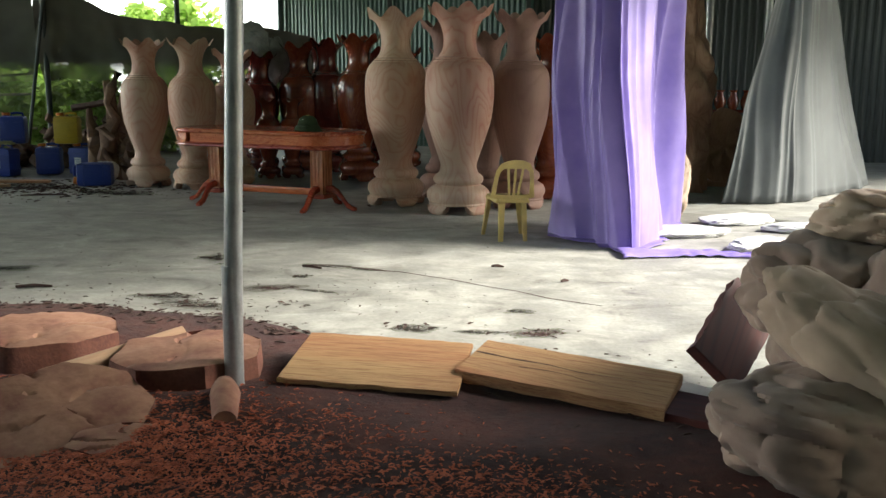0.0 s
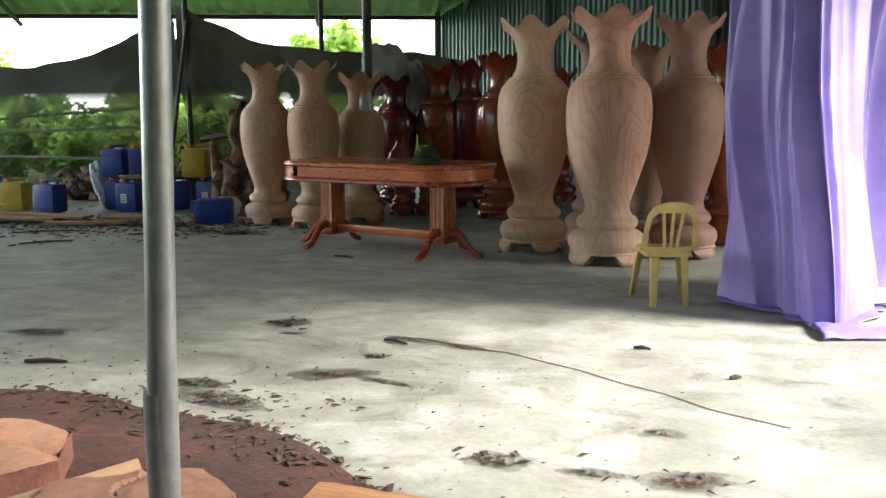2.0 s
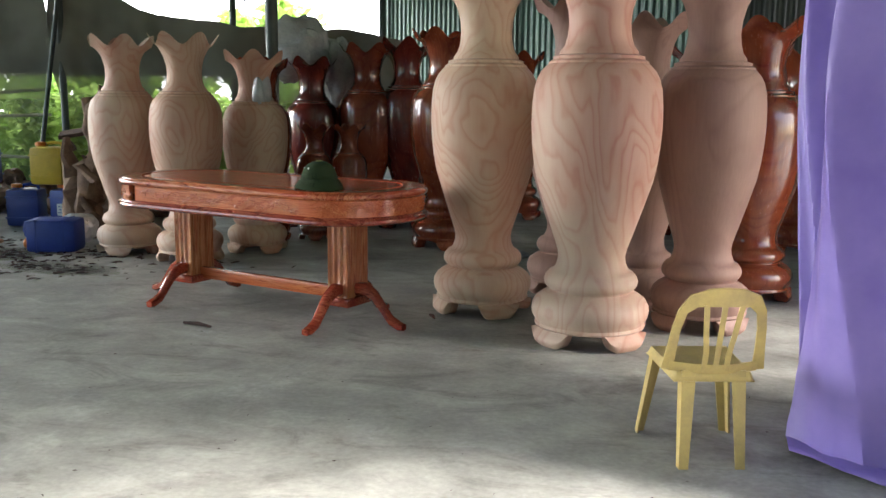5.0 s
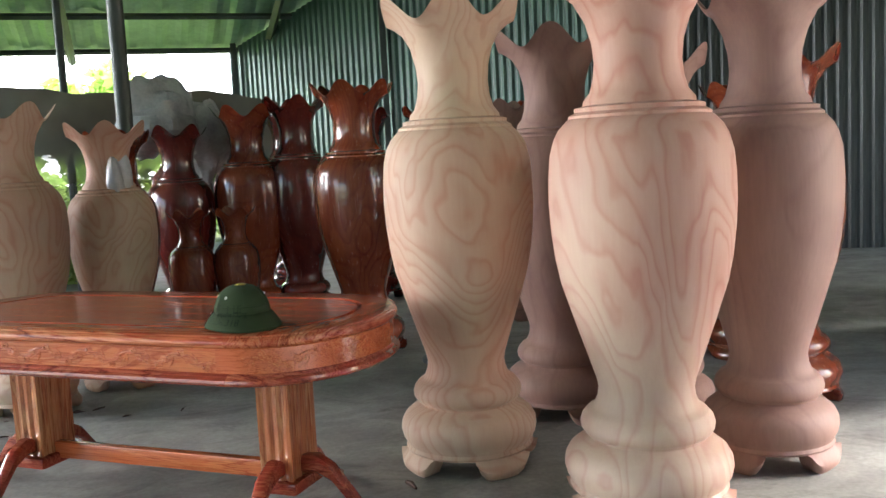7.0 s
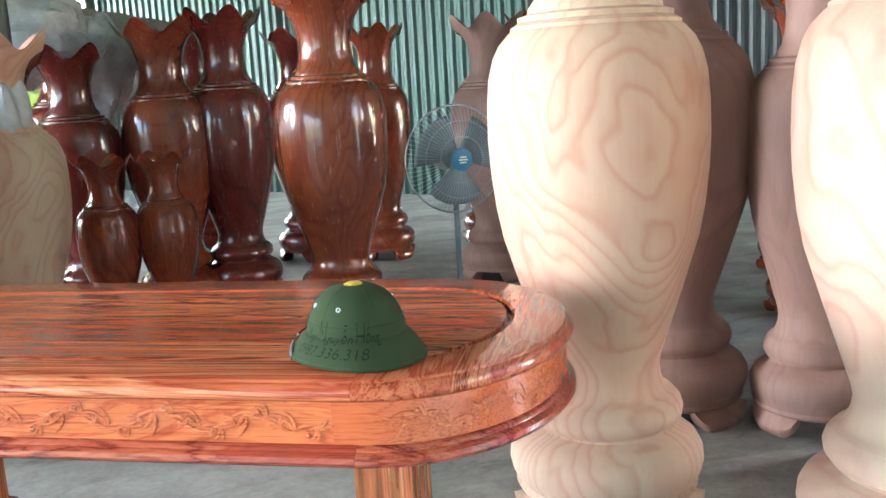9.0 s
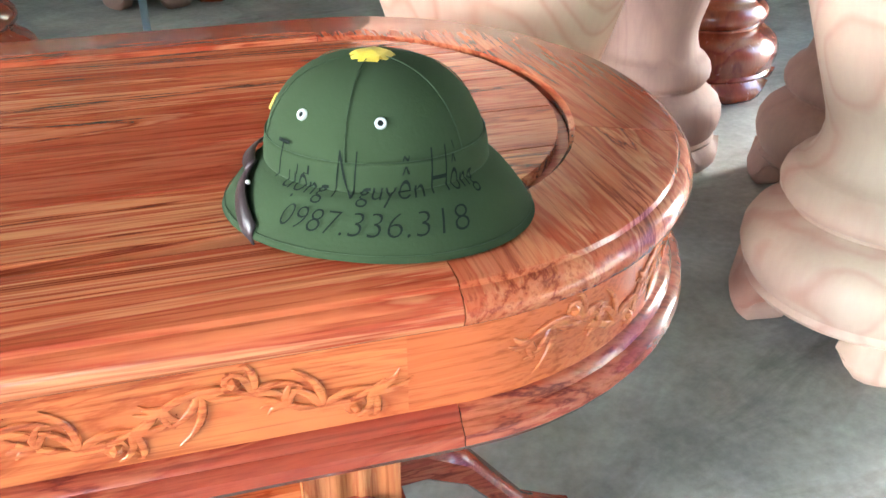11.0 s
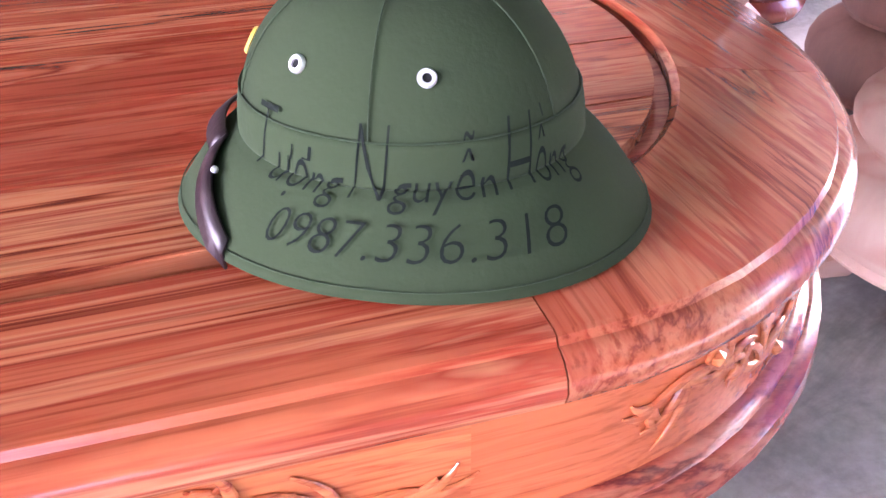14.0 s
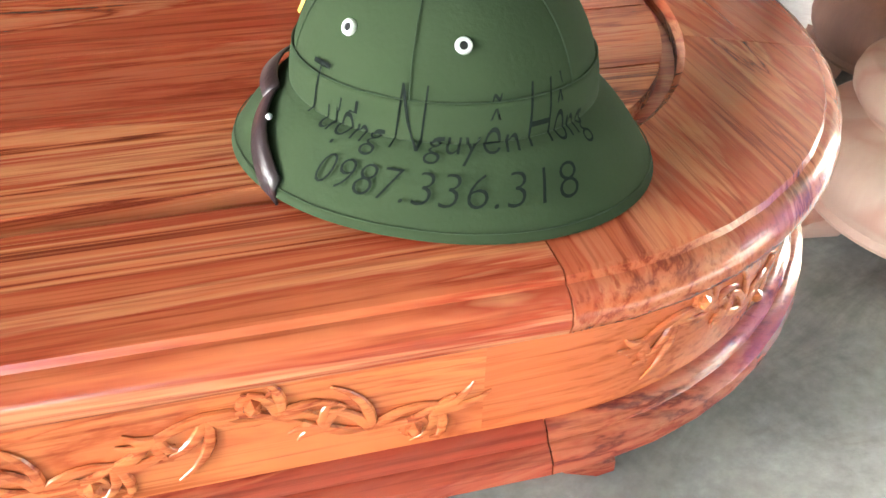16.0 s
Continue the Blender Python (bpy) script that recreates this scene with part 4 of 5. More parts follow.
plastic_chair(pose(0.59, 8.21, 0, 0, 0, 10) @ Matrix.Diagonal((0.9, 0.96, 0.94, 1)))


# ---------------------------------------------------------------- hanging cloths
def curtain(name, path_top, path_low, z_top, z_low, mat, label, folds, depth, n=150, m=60, sway=0.06, foot=None):
    bm = bmesh.new()
    def f(u, v):
        a, b = lerp(path_top, u), lerp(path_low, u)
        k = v ** 1.25
        x, y = a[0] + (b[0] - a[0]) * k, a[1] + (b[1] - a[1]) * k
        amp = depth * (0.55 + 0.6 * v)
        drift = 0.3 * (v - 0.3) * (0.5 - u)
        big = noise.noise((folds * 1.35 * (u + drift), 0.6 * v, 0.7)) * 1.2
        mid = 0.3 - abs(noise.noise((folds * 2.2 * (u - 0.6 * drift), 0.9 * v, 4.2))) * 1.3
        fine = noise.noise((folds * 3.6 * u - 1.5 * v, 2.0 * v, 8.8))
        ahead, back = lerp(path_low, min(u + 0.06, 1)), lerp(path_low, max(u - 0.06, 0))
        run = Vector((ahead[0] - back[0], ahead[1] - back[1])).normalized()
        out = amp * (1.35 * big + 0.6 * mid + 0.1 * fine)
        along = amp * 0.7 * noise.noise((folds * 0.9 * u, 0.8 * v, 21.0))
        x += run.y * out + run.x * along
        y += -run.x * out + run.y * along
        y += 0.05 * noise.noise((u * 6 + v * 1.5, v * 2.2, 5.0))
        x += sway * (noise.noise((u * 2.5 + 0.6 * v, v * 2.4, 11.0)) + 0.4 * noise.noise((u * 5, v * 5, 3.0)))
        y += sway * noise.noise((u * 4 - 1.2 * v, v * 1.7, 7.0))
        z = z_top + (z_low - z_top) * v
        if foot:
            z, y = foot(u, v, z, y)
        return (x, y, z)
    grid(bm, n, m, f)
    ob = solo(name, bm, mat, Matrix(), label, "curtain")
    ob.modifiers.new("cloth", "SOLIDIFY").thickness = 0.003
    return ob


def purple_foot(u, v, z, y):
    if z < 0.03:
        over = 0.03 - z
        return 0.014 + 0.02 * abs(noise.noise((u * 11, v * 20, 1))), y - 0.9 * over
    return z, y


curtain("purple_curtain", [(0, 1.07, 8.85), (0.28, 1.26, 8.12), (0.42, 1.38, 8.02), (0.7, 1.73, 8.38), (1, 2.03, 8.86)],
        [(0, 0.96, 8.70), (0.26, 1.22, 7.94), (0.42, 1.45, 7.56), (0.68, 1.84, 8.17), (1, 2.23, 9.04)], 4.6, -0.12, M_PURPLE,
        "large purple cloth hung as a curtain and trailing on the floor", 7, 0.17, 300, 100, 0.08, purple_foot)
bm = bmesh.new()
grid(bm, 60, 10, lambda u, v: (1.40 + 1.23 * u, 7.42 + -0.09 * u + 0.1 * math.sin(3 * u) + (v - 0.5) * (0.34 - 0.2 * u), 0.012 + 0.035 * abs(noise.noise((u * 9, v * 4, 3))) + 0.03 * math.sin(math.pi * v) * (1 - u)))
ob = solo("cloth_tail", bm, M_PURPLE, Matrix(), "trailing strip of purple cloth crumpled on the floor", "cloth")
ob.modifiers.new("cloth", "SOLIDIFY").thickness = 0.003

curtain("grey_curtain", [(0, 3.81, 10.50), (0.4, 4.04, 10.88), (1, 4.46, 11.75)], [(0, 3.15, 10.53), (0.35, 4.03, 10.78), (1, 5.82, 12.68)], 3.9, 0.01, M_GREY,
        "grey tarpaulin hanging to the floor in folds", 6, 0.09, 130, 40)

# ---------------------------------------------------------------- start of the walk: planks, log slabs, sacks
def octagon(r, squash=1.0, seed=0):
    rnd = random.Random(seed)
    return [(r * (1 + rnd.uniform(-0.08, 0.08)) * math.cos(a), r * squash * (1 + rnd.uniform(-0.08, 0.08)) * math.sin(a)) for a in [math.pi / 4 * k + 0.3 for k in range(8)]]


def log_slab(m, r, h, seed, label, squash=1.0):
    e = thing("log_slab", m, label, "wood slab", "sawn log slabs")
    o = octagon(r, squash, seed)
    rnd = random.Random(seed)
    cracks = [(rnd.uniform(0, 6.28), rnd.uniform(0.1, 0.4), rnd.uniform(0.02, 0.05)) for _ in range(4)]
    N, R = 64, 14
    def rim(k, drop=0.0):
        a = 8.0 * k / N
        i = int(a) % 8
        p, q = Vector(o[i]), Vector(o[(i + 1) % 8])
        return p.lerp(q, a - int(a)) * (1 + 0.012 * noise.noise((k * 0.7, drop * 30, seed)))
    def face(u, v):
        k = (u * N) % N
        p = rim(k) * max(v, 0.004)
        z = h + 0.02 * noise.noise((p.x * 5, p.y * 5, seed)) + 0.006 * noise.noise((p.x * 22, p.y * 9, seed)) - 0.006 * v ** 8
        a = 2 * math.pi * k / N
        for c, v0, w in cracks:
            d = abs((a - c - 0.25 * math.sin(5 * v) + math.pi) % (2 * math.pi) - math.pi)
            if v > v0:
                z -= 0.022 * max(0.0, 1 - d / (w * 2.2))
        return (p.x, p.y, z)
    bm = bmesh.new()
    grid(bm, N, R, face)
    bmesh.ops.remove_doubles(bm, verts=bm.verts, dist=1e-4)
    part("sawn_face", bm, M_SLAB_TOP, e, "cracked sawn face")
    bm = bmesh.new()
    def side(u, v):
        k = (u * N) % N
        p = rim(k, v) * (1.0 + 0.02 * v)
        return (p.x, p.y, h * (1 - v) + 0.02 * noise.noise((p.x * 5, p.y * 5, seed)) * (1 - v) - 0.006 * (1 - v))
    grid(bm, N, 5, side)
    part("sawn_side", bm, M_SLAB_SIDE, e, "dark sawn side")
    return e


def soil_at(x, y):
    return max(0.0, soil_height(x, y))


log_slab(pose(-2.89, 5.13, 0.3, 80, 0, 33), 0.37, 0.3, 31, "thick octagonal pale log section standing on edge")
log_slab(pose(-1.08, 4.36, 0.02, 2, -1, 8), 0.34, 0.13, 3, "octagonal sawn red-brown log slab with cracked face", 0.88)
log_slab(pose(-1.85, 4.66, 0.02, 1, 2, 30), 0.35, 0.13, 5, "octagonal sawn pinkish log slab on soil", 0.88)
log_slab(pose(-1.38, 3.74, 0.05, 14, -4, 50), 0.36, 0.06, 8, "split dark log slice tilted on sawdust", 0.9)
log_slab(pose(-1.05, 3.57, 0.015, 4, 3, 15), 0.24, 0.04, 12, "broken wedge of log in shavings", 0.6)


def plank(m, size, mat, label, seed, name="plank"):
    bm = bmesh.new()
    L, W, T = size
    n = 14
    rnd = random.Random(seed)
    top, low = [], []
    for k in range(n + 1):
        x = -L / 2 + L * k / n
        top.append((x, W / 2 + rnd.uniform(-0.008, 0.008)))
        low.append((x, -W / 2 + rnd.uniform(-0.008, 0.008)))
    prism(bm, low + top[::-1], -T, 0, 0.004)
    return solo(name, bm, mat, m, label, "plank", "rough planks")


plank(pose(-0.24, 4.32, 0.115, 7, 1, -9), (0.76, 0.50, 0.022), M_PLANK, "rough yellow sawn board lying on soil", 1)
split_board = plank(pose(0.56, 4.16, 0.12, 6, 2, -25), (0.88, 0.36, 0.05), M_PLANK, "cracked thick yellow sawn board with bark edge", 2)
for y0, k0, k1, w in ((0.02, 0, 26, 0.012), (-0.05, 8, 30, 0.006)):
    bm = bmesh.new()
    vs = []
    for k in range(k0, k1 + 1):
        x = -0.43 + 0.86 * k / 30
        y = y0 + 0.03 * noise.noise((x * 4, y0 * 9, 2)) - 0.03 * x
        ww = w * (0.4 + 0.9 * abs(noise.noise((x * 7, y0, 5)))) * (1 - (k - k0) / (k1 - k0 + 3))
        vs.append((bm.verts.new((x, y - ww, 0.0015)), bm.verts.new((x, y + ww, 0.0015))))
    for p, q in zip(vs, vs[1:]):
        bm.faces.new((p[0], q[0], q[1], p[1]))
    part("crack", bm, M_BARK, split_board, "dark bark-filled crack", smooth=False)
plank(pose(0.98, 3.92, 0.07, 2, 3, -28), (0.6, 0.26, 0.045), M_REDPLANK, "dark red plank with sawn corner", 4)
plank(pose(1.31, 4.31, 0.26, 48, -22, 55), (0.56, 0.26, 0.05), M_REDPLANK, "dark red board leaning on the sacks", 6)


def sack(m, size, mat, label, seed):
    bm = bmesh.new()
    bmesh.ops.create_uvsphere(bm, u_segments=96, v_segments=64, radius=1.0)
    for v in bm.verts:
        p = v.co.copy()
        q = Vector([math.copysign(abs(c) ** 0.85, c) for c in p])
        o = Vector((seed, 0.3 * seed, 0))
        d = 0.2 * noise.noise(p * 1.2 + o) + 0.1 * noise.noise(p * 2.5 + o)
        for f, k, w in ((2.0, 0.1, 0.3), (4.2, 0.045, 0.25)):
            g = abs(noise.noise(Vector((p.x * f * 0.9 + 0.5 * p.z, p.y * f * 0.9 - 0.5 * p.x, p.z * f * 0.9)) + o))
            d += k * (min(g / w, 1.0) ** 0.6 - 1)
        d += 0.012 * noise.noise(p * 8 + o)
        q = q * (1 + d)
        v.co = (q.x * size[0], q.y * size[1], max(q.z, -0.85) * size[2])
    return solo("sack", bm, mat, m, label, "sack", "heaped dusty sacks")


sack(pose(1.30, 3.40, 0.17, 0, 6, 30), (0.42, 0.30, 0.2), M_SACK, "lumpy dusty grey cloth sack on soil", 3)
sack(pose(1.66, 3.86, 0.22, 0, 0, 70), (0.5, 0.36, 0.26), M_SACK, "bulging dusty brown sack", 7)
sack(pose(1.57, 4.09, 0.52, 10, -10, 20), (0.36, 0.3, 0.2), M_SACK, "crumpled grey sack on top of the heap", 12)
sack(pose(1.84, 4.23, 0.72, 0, 15, 50), (0.33, 0.28, 0.15), M_SACK_PALE, "pale creased sack on top of the heap", 15)
sack(pose(1.52, 3.39, 0.4, 20, 30, -40), (0.48, 0.2, 0.16), M_SACK_PALE, "pale creased sack draped down the heap", 19)
sack(pose(2.05, 3.62, 0.4, 0, 0, 0), (0.5, 0.5, 0.45), M_SACK, "large dusty sack at the back of the heap", 23)

# small offcuts at the foot of the pipe
bm = bmesh.new()
tube(bm, [(-0.34, 0, 0.05), (0.0, 0.0, 0.055), (0.32, 0, 0.07)], [0.04, 0.042, 0.036], 12)
solo("peeled_log", bm, M_PALESTICK, pose(-1.42, 4.45, 0.03, 0, -6, 40), "pale peeled round stick between log slabs", "stick")
bm = bmesh.new()
tube(bm, [(0, 0, 0.0), (0.02, -0.1, 0.06), (0.05, -0.22, 0.07), (0.09, -0.4, 0.03)], [0.015, 0.045, 0.06, 0.045], 12)
solo("wooden_stake", bm, M_SLAB_TOP, pose(-0.86, 4.12, 0.03), "pinkish pointed wooden offcut at the pipe's foot", "offcut")
plank(pose(-0.47, 4.04, 0.05, 4, 3, -12), (0.34, 0.04, 0.015), M_REDPLANK, "thin red splinter of wood on soil", 21, "splinter")
plank(pose(-1.18, 4.12, 0.06, 8, 5, 20), (0.5, 0.12, 0.05), M_REDPLANK, "dark red offcut under the slab", 22, "offcut")
plank(pose(-1.50, 3.38, 0.05, -5, 8, 10), (0.5, 0.14, 0.04), M_SLAB_TOP, "split brown offcut in shavings", 23, "offcut")
plank(pose(1.09, 4.23, 0.03, 4, 3, -35), (0.22, 0.1, 0.02), M_WHITEBAG, "torn white foil wrapper on the ground", 24, "wrapper")


# curled shavings and scraps
def scatter(name, n, place, size, mat, label, seed, flatness=0.16):
    rnd = random.Random(seed)
    vs, fs = [], []
    for _ in range(n):
        x, y = place(rnd)
        z = soil_height(x, y) if y < soil_edge(x) else 0.0
        L = rnd.uniform(*size)
        w, a, t = L * rnd.uniform(0.12, 0.4), rnd.uniform(0, 6.3), rnd.uniform(-0.5, 0.5)
        c, sn = math.cos(a), math.sin(a)
        h = L * flatness
        base = len(vs)
        for px, py, pz in ((-L, -w, 0), (0, -w * 1.2, h), (L, -w * 0.6, h * rnd.random()), (L, w, 0.1 * h), (0, w, h * 0.8), (-L * 0.9, w * 0.8, h * rnd.random()), (0, 0, -0.25 * h)):
            vs.append((x + (px * c - py * sn) / 2, y + (px * sn + py * c) / 2, z + 0.004 + max(0, pz + t * px * 0.3 * flatness)))
        fs += [(base, base + 1, base + 4, base + 5), (base + 1, base + 2, base + 3, base + 4), (base, base + 6, base + 1), (base + 1, base + 6, base + 2), (base + 2, base + 6, base + 3), (base + 3, base + 6, base + 4), (base + 4, base + 6, base + 5), (base + 5, base + 6, base)]
    me = bpy.data.meshes.new(name)
    me.from_pydata(vs, [], fs)
    me.materials.append(mat)
    return tagged(new(name, me), label, "debris", kind="stuff")


def in_blob(cx, cy, rx, ry):
    return lambda r: (cx + r.gauss(0, rx), cy + r.gauss(0, ry))


scatter("red_shavings", 9000, in_blob(-1.04, 3.42, 0.4, 0.28), (0.006, 0.03), M_CHIP, "heap of red wood shavings on soil", 3, 0.2)
scatter("red_shavings", 1800, in_blob(-2.20, 3.98, 0.5, 0.35), (0.006, 0.03), M_CHIP, "loose red wood shavings on soil", 4, 0.2)
scatter("red_shavings", 1500, in_blob(0.11, 3.17, 0.35, 0.16), (0.006, 0.03), M_CHIP, "strewn red wood shavings on soil", 5, 0.2)
scatter("bark_scraps", 900, lambda r: (lambda x: (x, soil_edge(x) - abs(r.gauss(0, 0.25)) + 0.06))(r.uniform(-4.5, 1.6)), (0.015, 0.07), M_DEBRIS, "dark bark scraps along the edge of the soil", 6)
scatter("bark_scraps", 260, lambda r: (lambda x: (x, soil_edge(x) + abs(r.gauss(0, 0.45))))(r.uniform(-3.0, 1.4)), (0.008, 0.035), M_DEBRIS, "dark crumbs of bark on concrete", 7)
scatter("bark_scraps", 90, lambda r: (r.gauss(-0.53, 0.5), r.gauss(6.15, 0.35)), (0.006, 0.02), M_DEBRIS, "small dark crumbs on concrete", 8)
scatter("bark_scraps", 700, in_blob(-5.00, 11.54, 0.9, 0.45), (0.015, 0.09), M_DEBRIS, "dark wood scraps strewn on the floor", 9)
scatter("bark_scraps", 500, in_blob(-6.38, 11.34, 1.3, 0.6), (0.015, 0.09), M_DEBRIS, "dark wood scraps strewn near the cans", 10)
for cx, cy, rx, ry, n in ((-1.57, 5.95, 0.13, 0.03, 16), (-1.44, 5.74, 0.16, 0.06, 34), (-1.14, 5.79, 0.07, 0.03, 7), (-0.89, 5.75, 0.12, 0.04, 9), (-1.64, 7.20, 0.08, 0.06, 10), (-0.91, 6.56, 0.04, 0.02, 4), (0.52, 5.18, 0.12, 0.05, 12), (-0.06, 5.30, 0.2, 0.05, 14)):
    scatter("bark_scraps", n, in_blob(cx, cy, rx, ry), (0.015, 0.055), M_DEBRIS, "clump of dark red bark scraps on concrete", int(90 + 10 * cx + cy), 0.16)
scatter("bark_scraps", 160, lambda r: (r.uniform(-3.5, 2.6), r.uniform(5.6, 9.6)), (0.005, 0.018), M_DEBRIS, "sparse crumbs on the concrete floor", 11)


# stains, wet patches and the crack: thin skins on the concrete
def stain(x, y, rx, ry, turn, mat, seed, label="dark stain on the concrete"):
    bm = bmesh.new()
    n = 40
    ring = []
    for k in range(n):
        a = 2 * math.pi * k / n
        r = 1 + 0.45 * noise.noise((math.cos(a) * 1.6 + seed, math.sin(a) * 1.6, seed * 0.7)) + 0.25 * noise.noise((math.cos(a) * 5, math.sin(a) * 5, seed))
        ring.append((rx * r * math.cos(a), ry * r * math.sin(a)))
    prism(bm, ring, 0.0, 0.0012)
    ob = solo("stain", bm, mat, pose(x, y, 0.0, 0, 0, turn), label, "stain", "floor stains", kind="structure", smooth=False)
    return ob


def stain_mat(name, colour, amount):
    m, n, l, b = material(name)
    out, tr, ms = n["Material Output"], n.new("ShaderNodeBsdfTransparent"), n.new("ShaderNodeMixShader")
    vec = coords(n, l)
    f = noise_tex(n, l, vec, 9, 5, 0.65)
    l.new(ramp(n, l, f, [(0.3, tuple(c * 0.5 for c in colour)), (0.7, colour)]), b.inputs["Base Color"])
    b.inputs["Roughness"].default_value = 0.6
    # fades out towards its own rim
    ln = n.new("ShaderNodeVectorMath")
    ln.operation = "LENGTH"
    tc, mp = n.new("ShaderNodeTexCoord"), n.new("ShaderNodeMapping")
    mp.inputs["Location"].default_value, mp.inputs["Scale"].default_value = (-1, -1, 0), (2, 2, 0)
    l.new(tc.outputs["Generated"], mp.inputs[0])
    l.new(mp.outputs[0], ln.inputs[0])
    ma = n.new("ShaderNodeMath")
    ma.operation = "MULTIPLY"
    l.new(ramp(n, l, ln.outputs["Value"], [(0.1, (amount, amount, amount)), (0.78, (0, 0, 0))]), ma.inputs[0])
    l.new(ramp(n, l, noise_tex(n, l, vec, 13, 6, 0.7, 0.6), [(0.44, (0.03, 0.03, 0.03)), (0.56, (1, 1, 1))]), ma.inputs[1])
    l.new(ma.outputs[0], ms.inputs[0])
    l.new(tr.outputs[0], ms.inputs[1])
    l.new(b.outputs[0], ms.inputs[2])
    l.new(ms.outputs[0], out.inputs[0])
    return m


M_STAIN = stain_mat("brown_stain", (0.06, 0.045, 0.035), 0.95)
M_STAINRED = stain_mat("reddish_stain", (0.13, 0.05, 0.045), 0.85)
for k, (x, y, rx, ry, turn, mat) in enumerate((
        (-1.66, 7.20, 0.16, 0.11, 10, M_STAIN), (-1.54, 6.96, 0.08, 0.035, 0, M_STAIN), (-0.93, 6.56, 0.07, 0.06, 0, M_STAIN), (-1.05, 6.21, 0.2, 0.1, 15, M_STAINRED),
        (-0.78, 6.13, 0.15, 0.04, -20, M_STAIN), (-1.65, 5.95, 0.2, 0.07, 0, M_STAIN), (-1.44, 5.74, 0.28, 0.1, -15, M_STAIN), (-3.00, 6.75, 0.2, 0.1, 10, M_STAIN),
        (-2.58, 6.15, 0.14, 0.03, 12, M_STAIN), (-0.12, 5.25, 0.14, 0.08, 0, M_STAIN), (0.22, 5.19, 0.12, 0.05, 0, M_STAIN), (0.48, 5.64, 0.1, 0.05, 0, M_STAIN), (0.53, 5.18, 0.16, 0.09, 20, M_STAINRED),
        (-3.91, 11.15, 0.6, 0.22, -10, M_STAIN), (-4.77, 11.62, 0.6, 0.3, 5, M_STAIN), (-0.79, 6.92, 0.2, 0.06, -12, M_STAIN), (-0.51, 6.82, 0.18, 0.05, -20, M_STAIN),
        (-6.17, 11.67, 0.9, 0.4, 0, M_STAIN), (3.11, 9.36, 0.5, 0.12, -10, M_STAIN), (2.31, 10.79, 0.6, 0.3, 0, M_STAIN))):
    stain(x, y, rx, ry, turn, mat, k + 1)
bm = bmesh.new()
pts = [(-0.93, 6.95), (-0.79, 6.96), (-0.56, 6.87), (-0.39, 6.77), (-0.27, 6.75), (-0.07, 6.61), (0.11, 6.48), (0.32, 6.29), (0.51, 6.16), (0.69, 5.97), (0.98, 5.79)]
vs = []
for k, (x, y) in enumerate(pts):
    w = 0.022 if k < 6 else 0.009
    vs.append((bm.verts.new((x, y - w, 0.0018)), bm.verts.new((x + 0.01, y + w * noise.noise((x * 9, 0, 0)), 0.0018))))
for a, b in zip(vs, vs[1:]):
    bm.faces.new((a[0], b[0], b[1], a[1]))
solo("crack", bm, M_DEBRIS, Matrix(), "dark crack in the concrete floor", "crack", kind="structure", smooth=False)
for x, y, L, turn in ((-2.06, 9.64, 0.2, -15), (-2.56, 6.15, 0.22, 10), (-0.89, 6.83, 0.16, -25), (0.43, 6.91, 0.09, -10), (0.85, 6.44, 0.06, 30), (-3.31, 6.00, 0.3, 12), (-5.27, 10.09, 0.5, 40), (-4.51, 10.80, 0.5, 15), (-5.77, 10.82, 0.7, 25), (-0.75, 10.10, 0.09, -60)):
    bm = bmesh.new()
    tube(bm, [(-L / 2, 0, 0.012), (0, 0.02 * L, 0.016), (L / 2, -0.03 * L, 0.01)], [0.008, 0.012, 0.006], 6)
    solo("twig", bm, M_DEBRIS, pose(x, y, 0, 0, 0, turn), "short dark stick lying on concrete", "stick", "sticks on the floor")
for x, y, L, W, turn, z in ((-7.13, 11.77, 1.6, 0.3, 8, 0.03), (-6.54, 11.94, 1.2, 0.22, -6, 0.05), (-7.70, 11.37, 1.4, 0.3, 3, 0.03), (-5.37, 11.98, 0.8, 0.16, 12, 0.03), (-5.69, 11.44, 0.9, 0.12, 20, 0.03)):
    plank(pose(x, y, z + 0.02, 0, 1, turn), (L, W, 0.03), M_PLANK, "dusty flat board lying on the floor by the cans", int(L * 10))


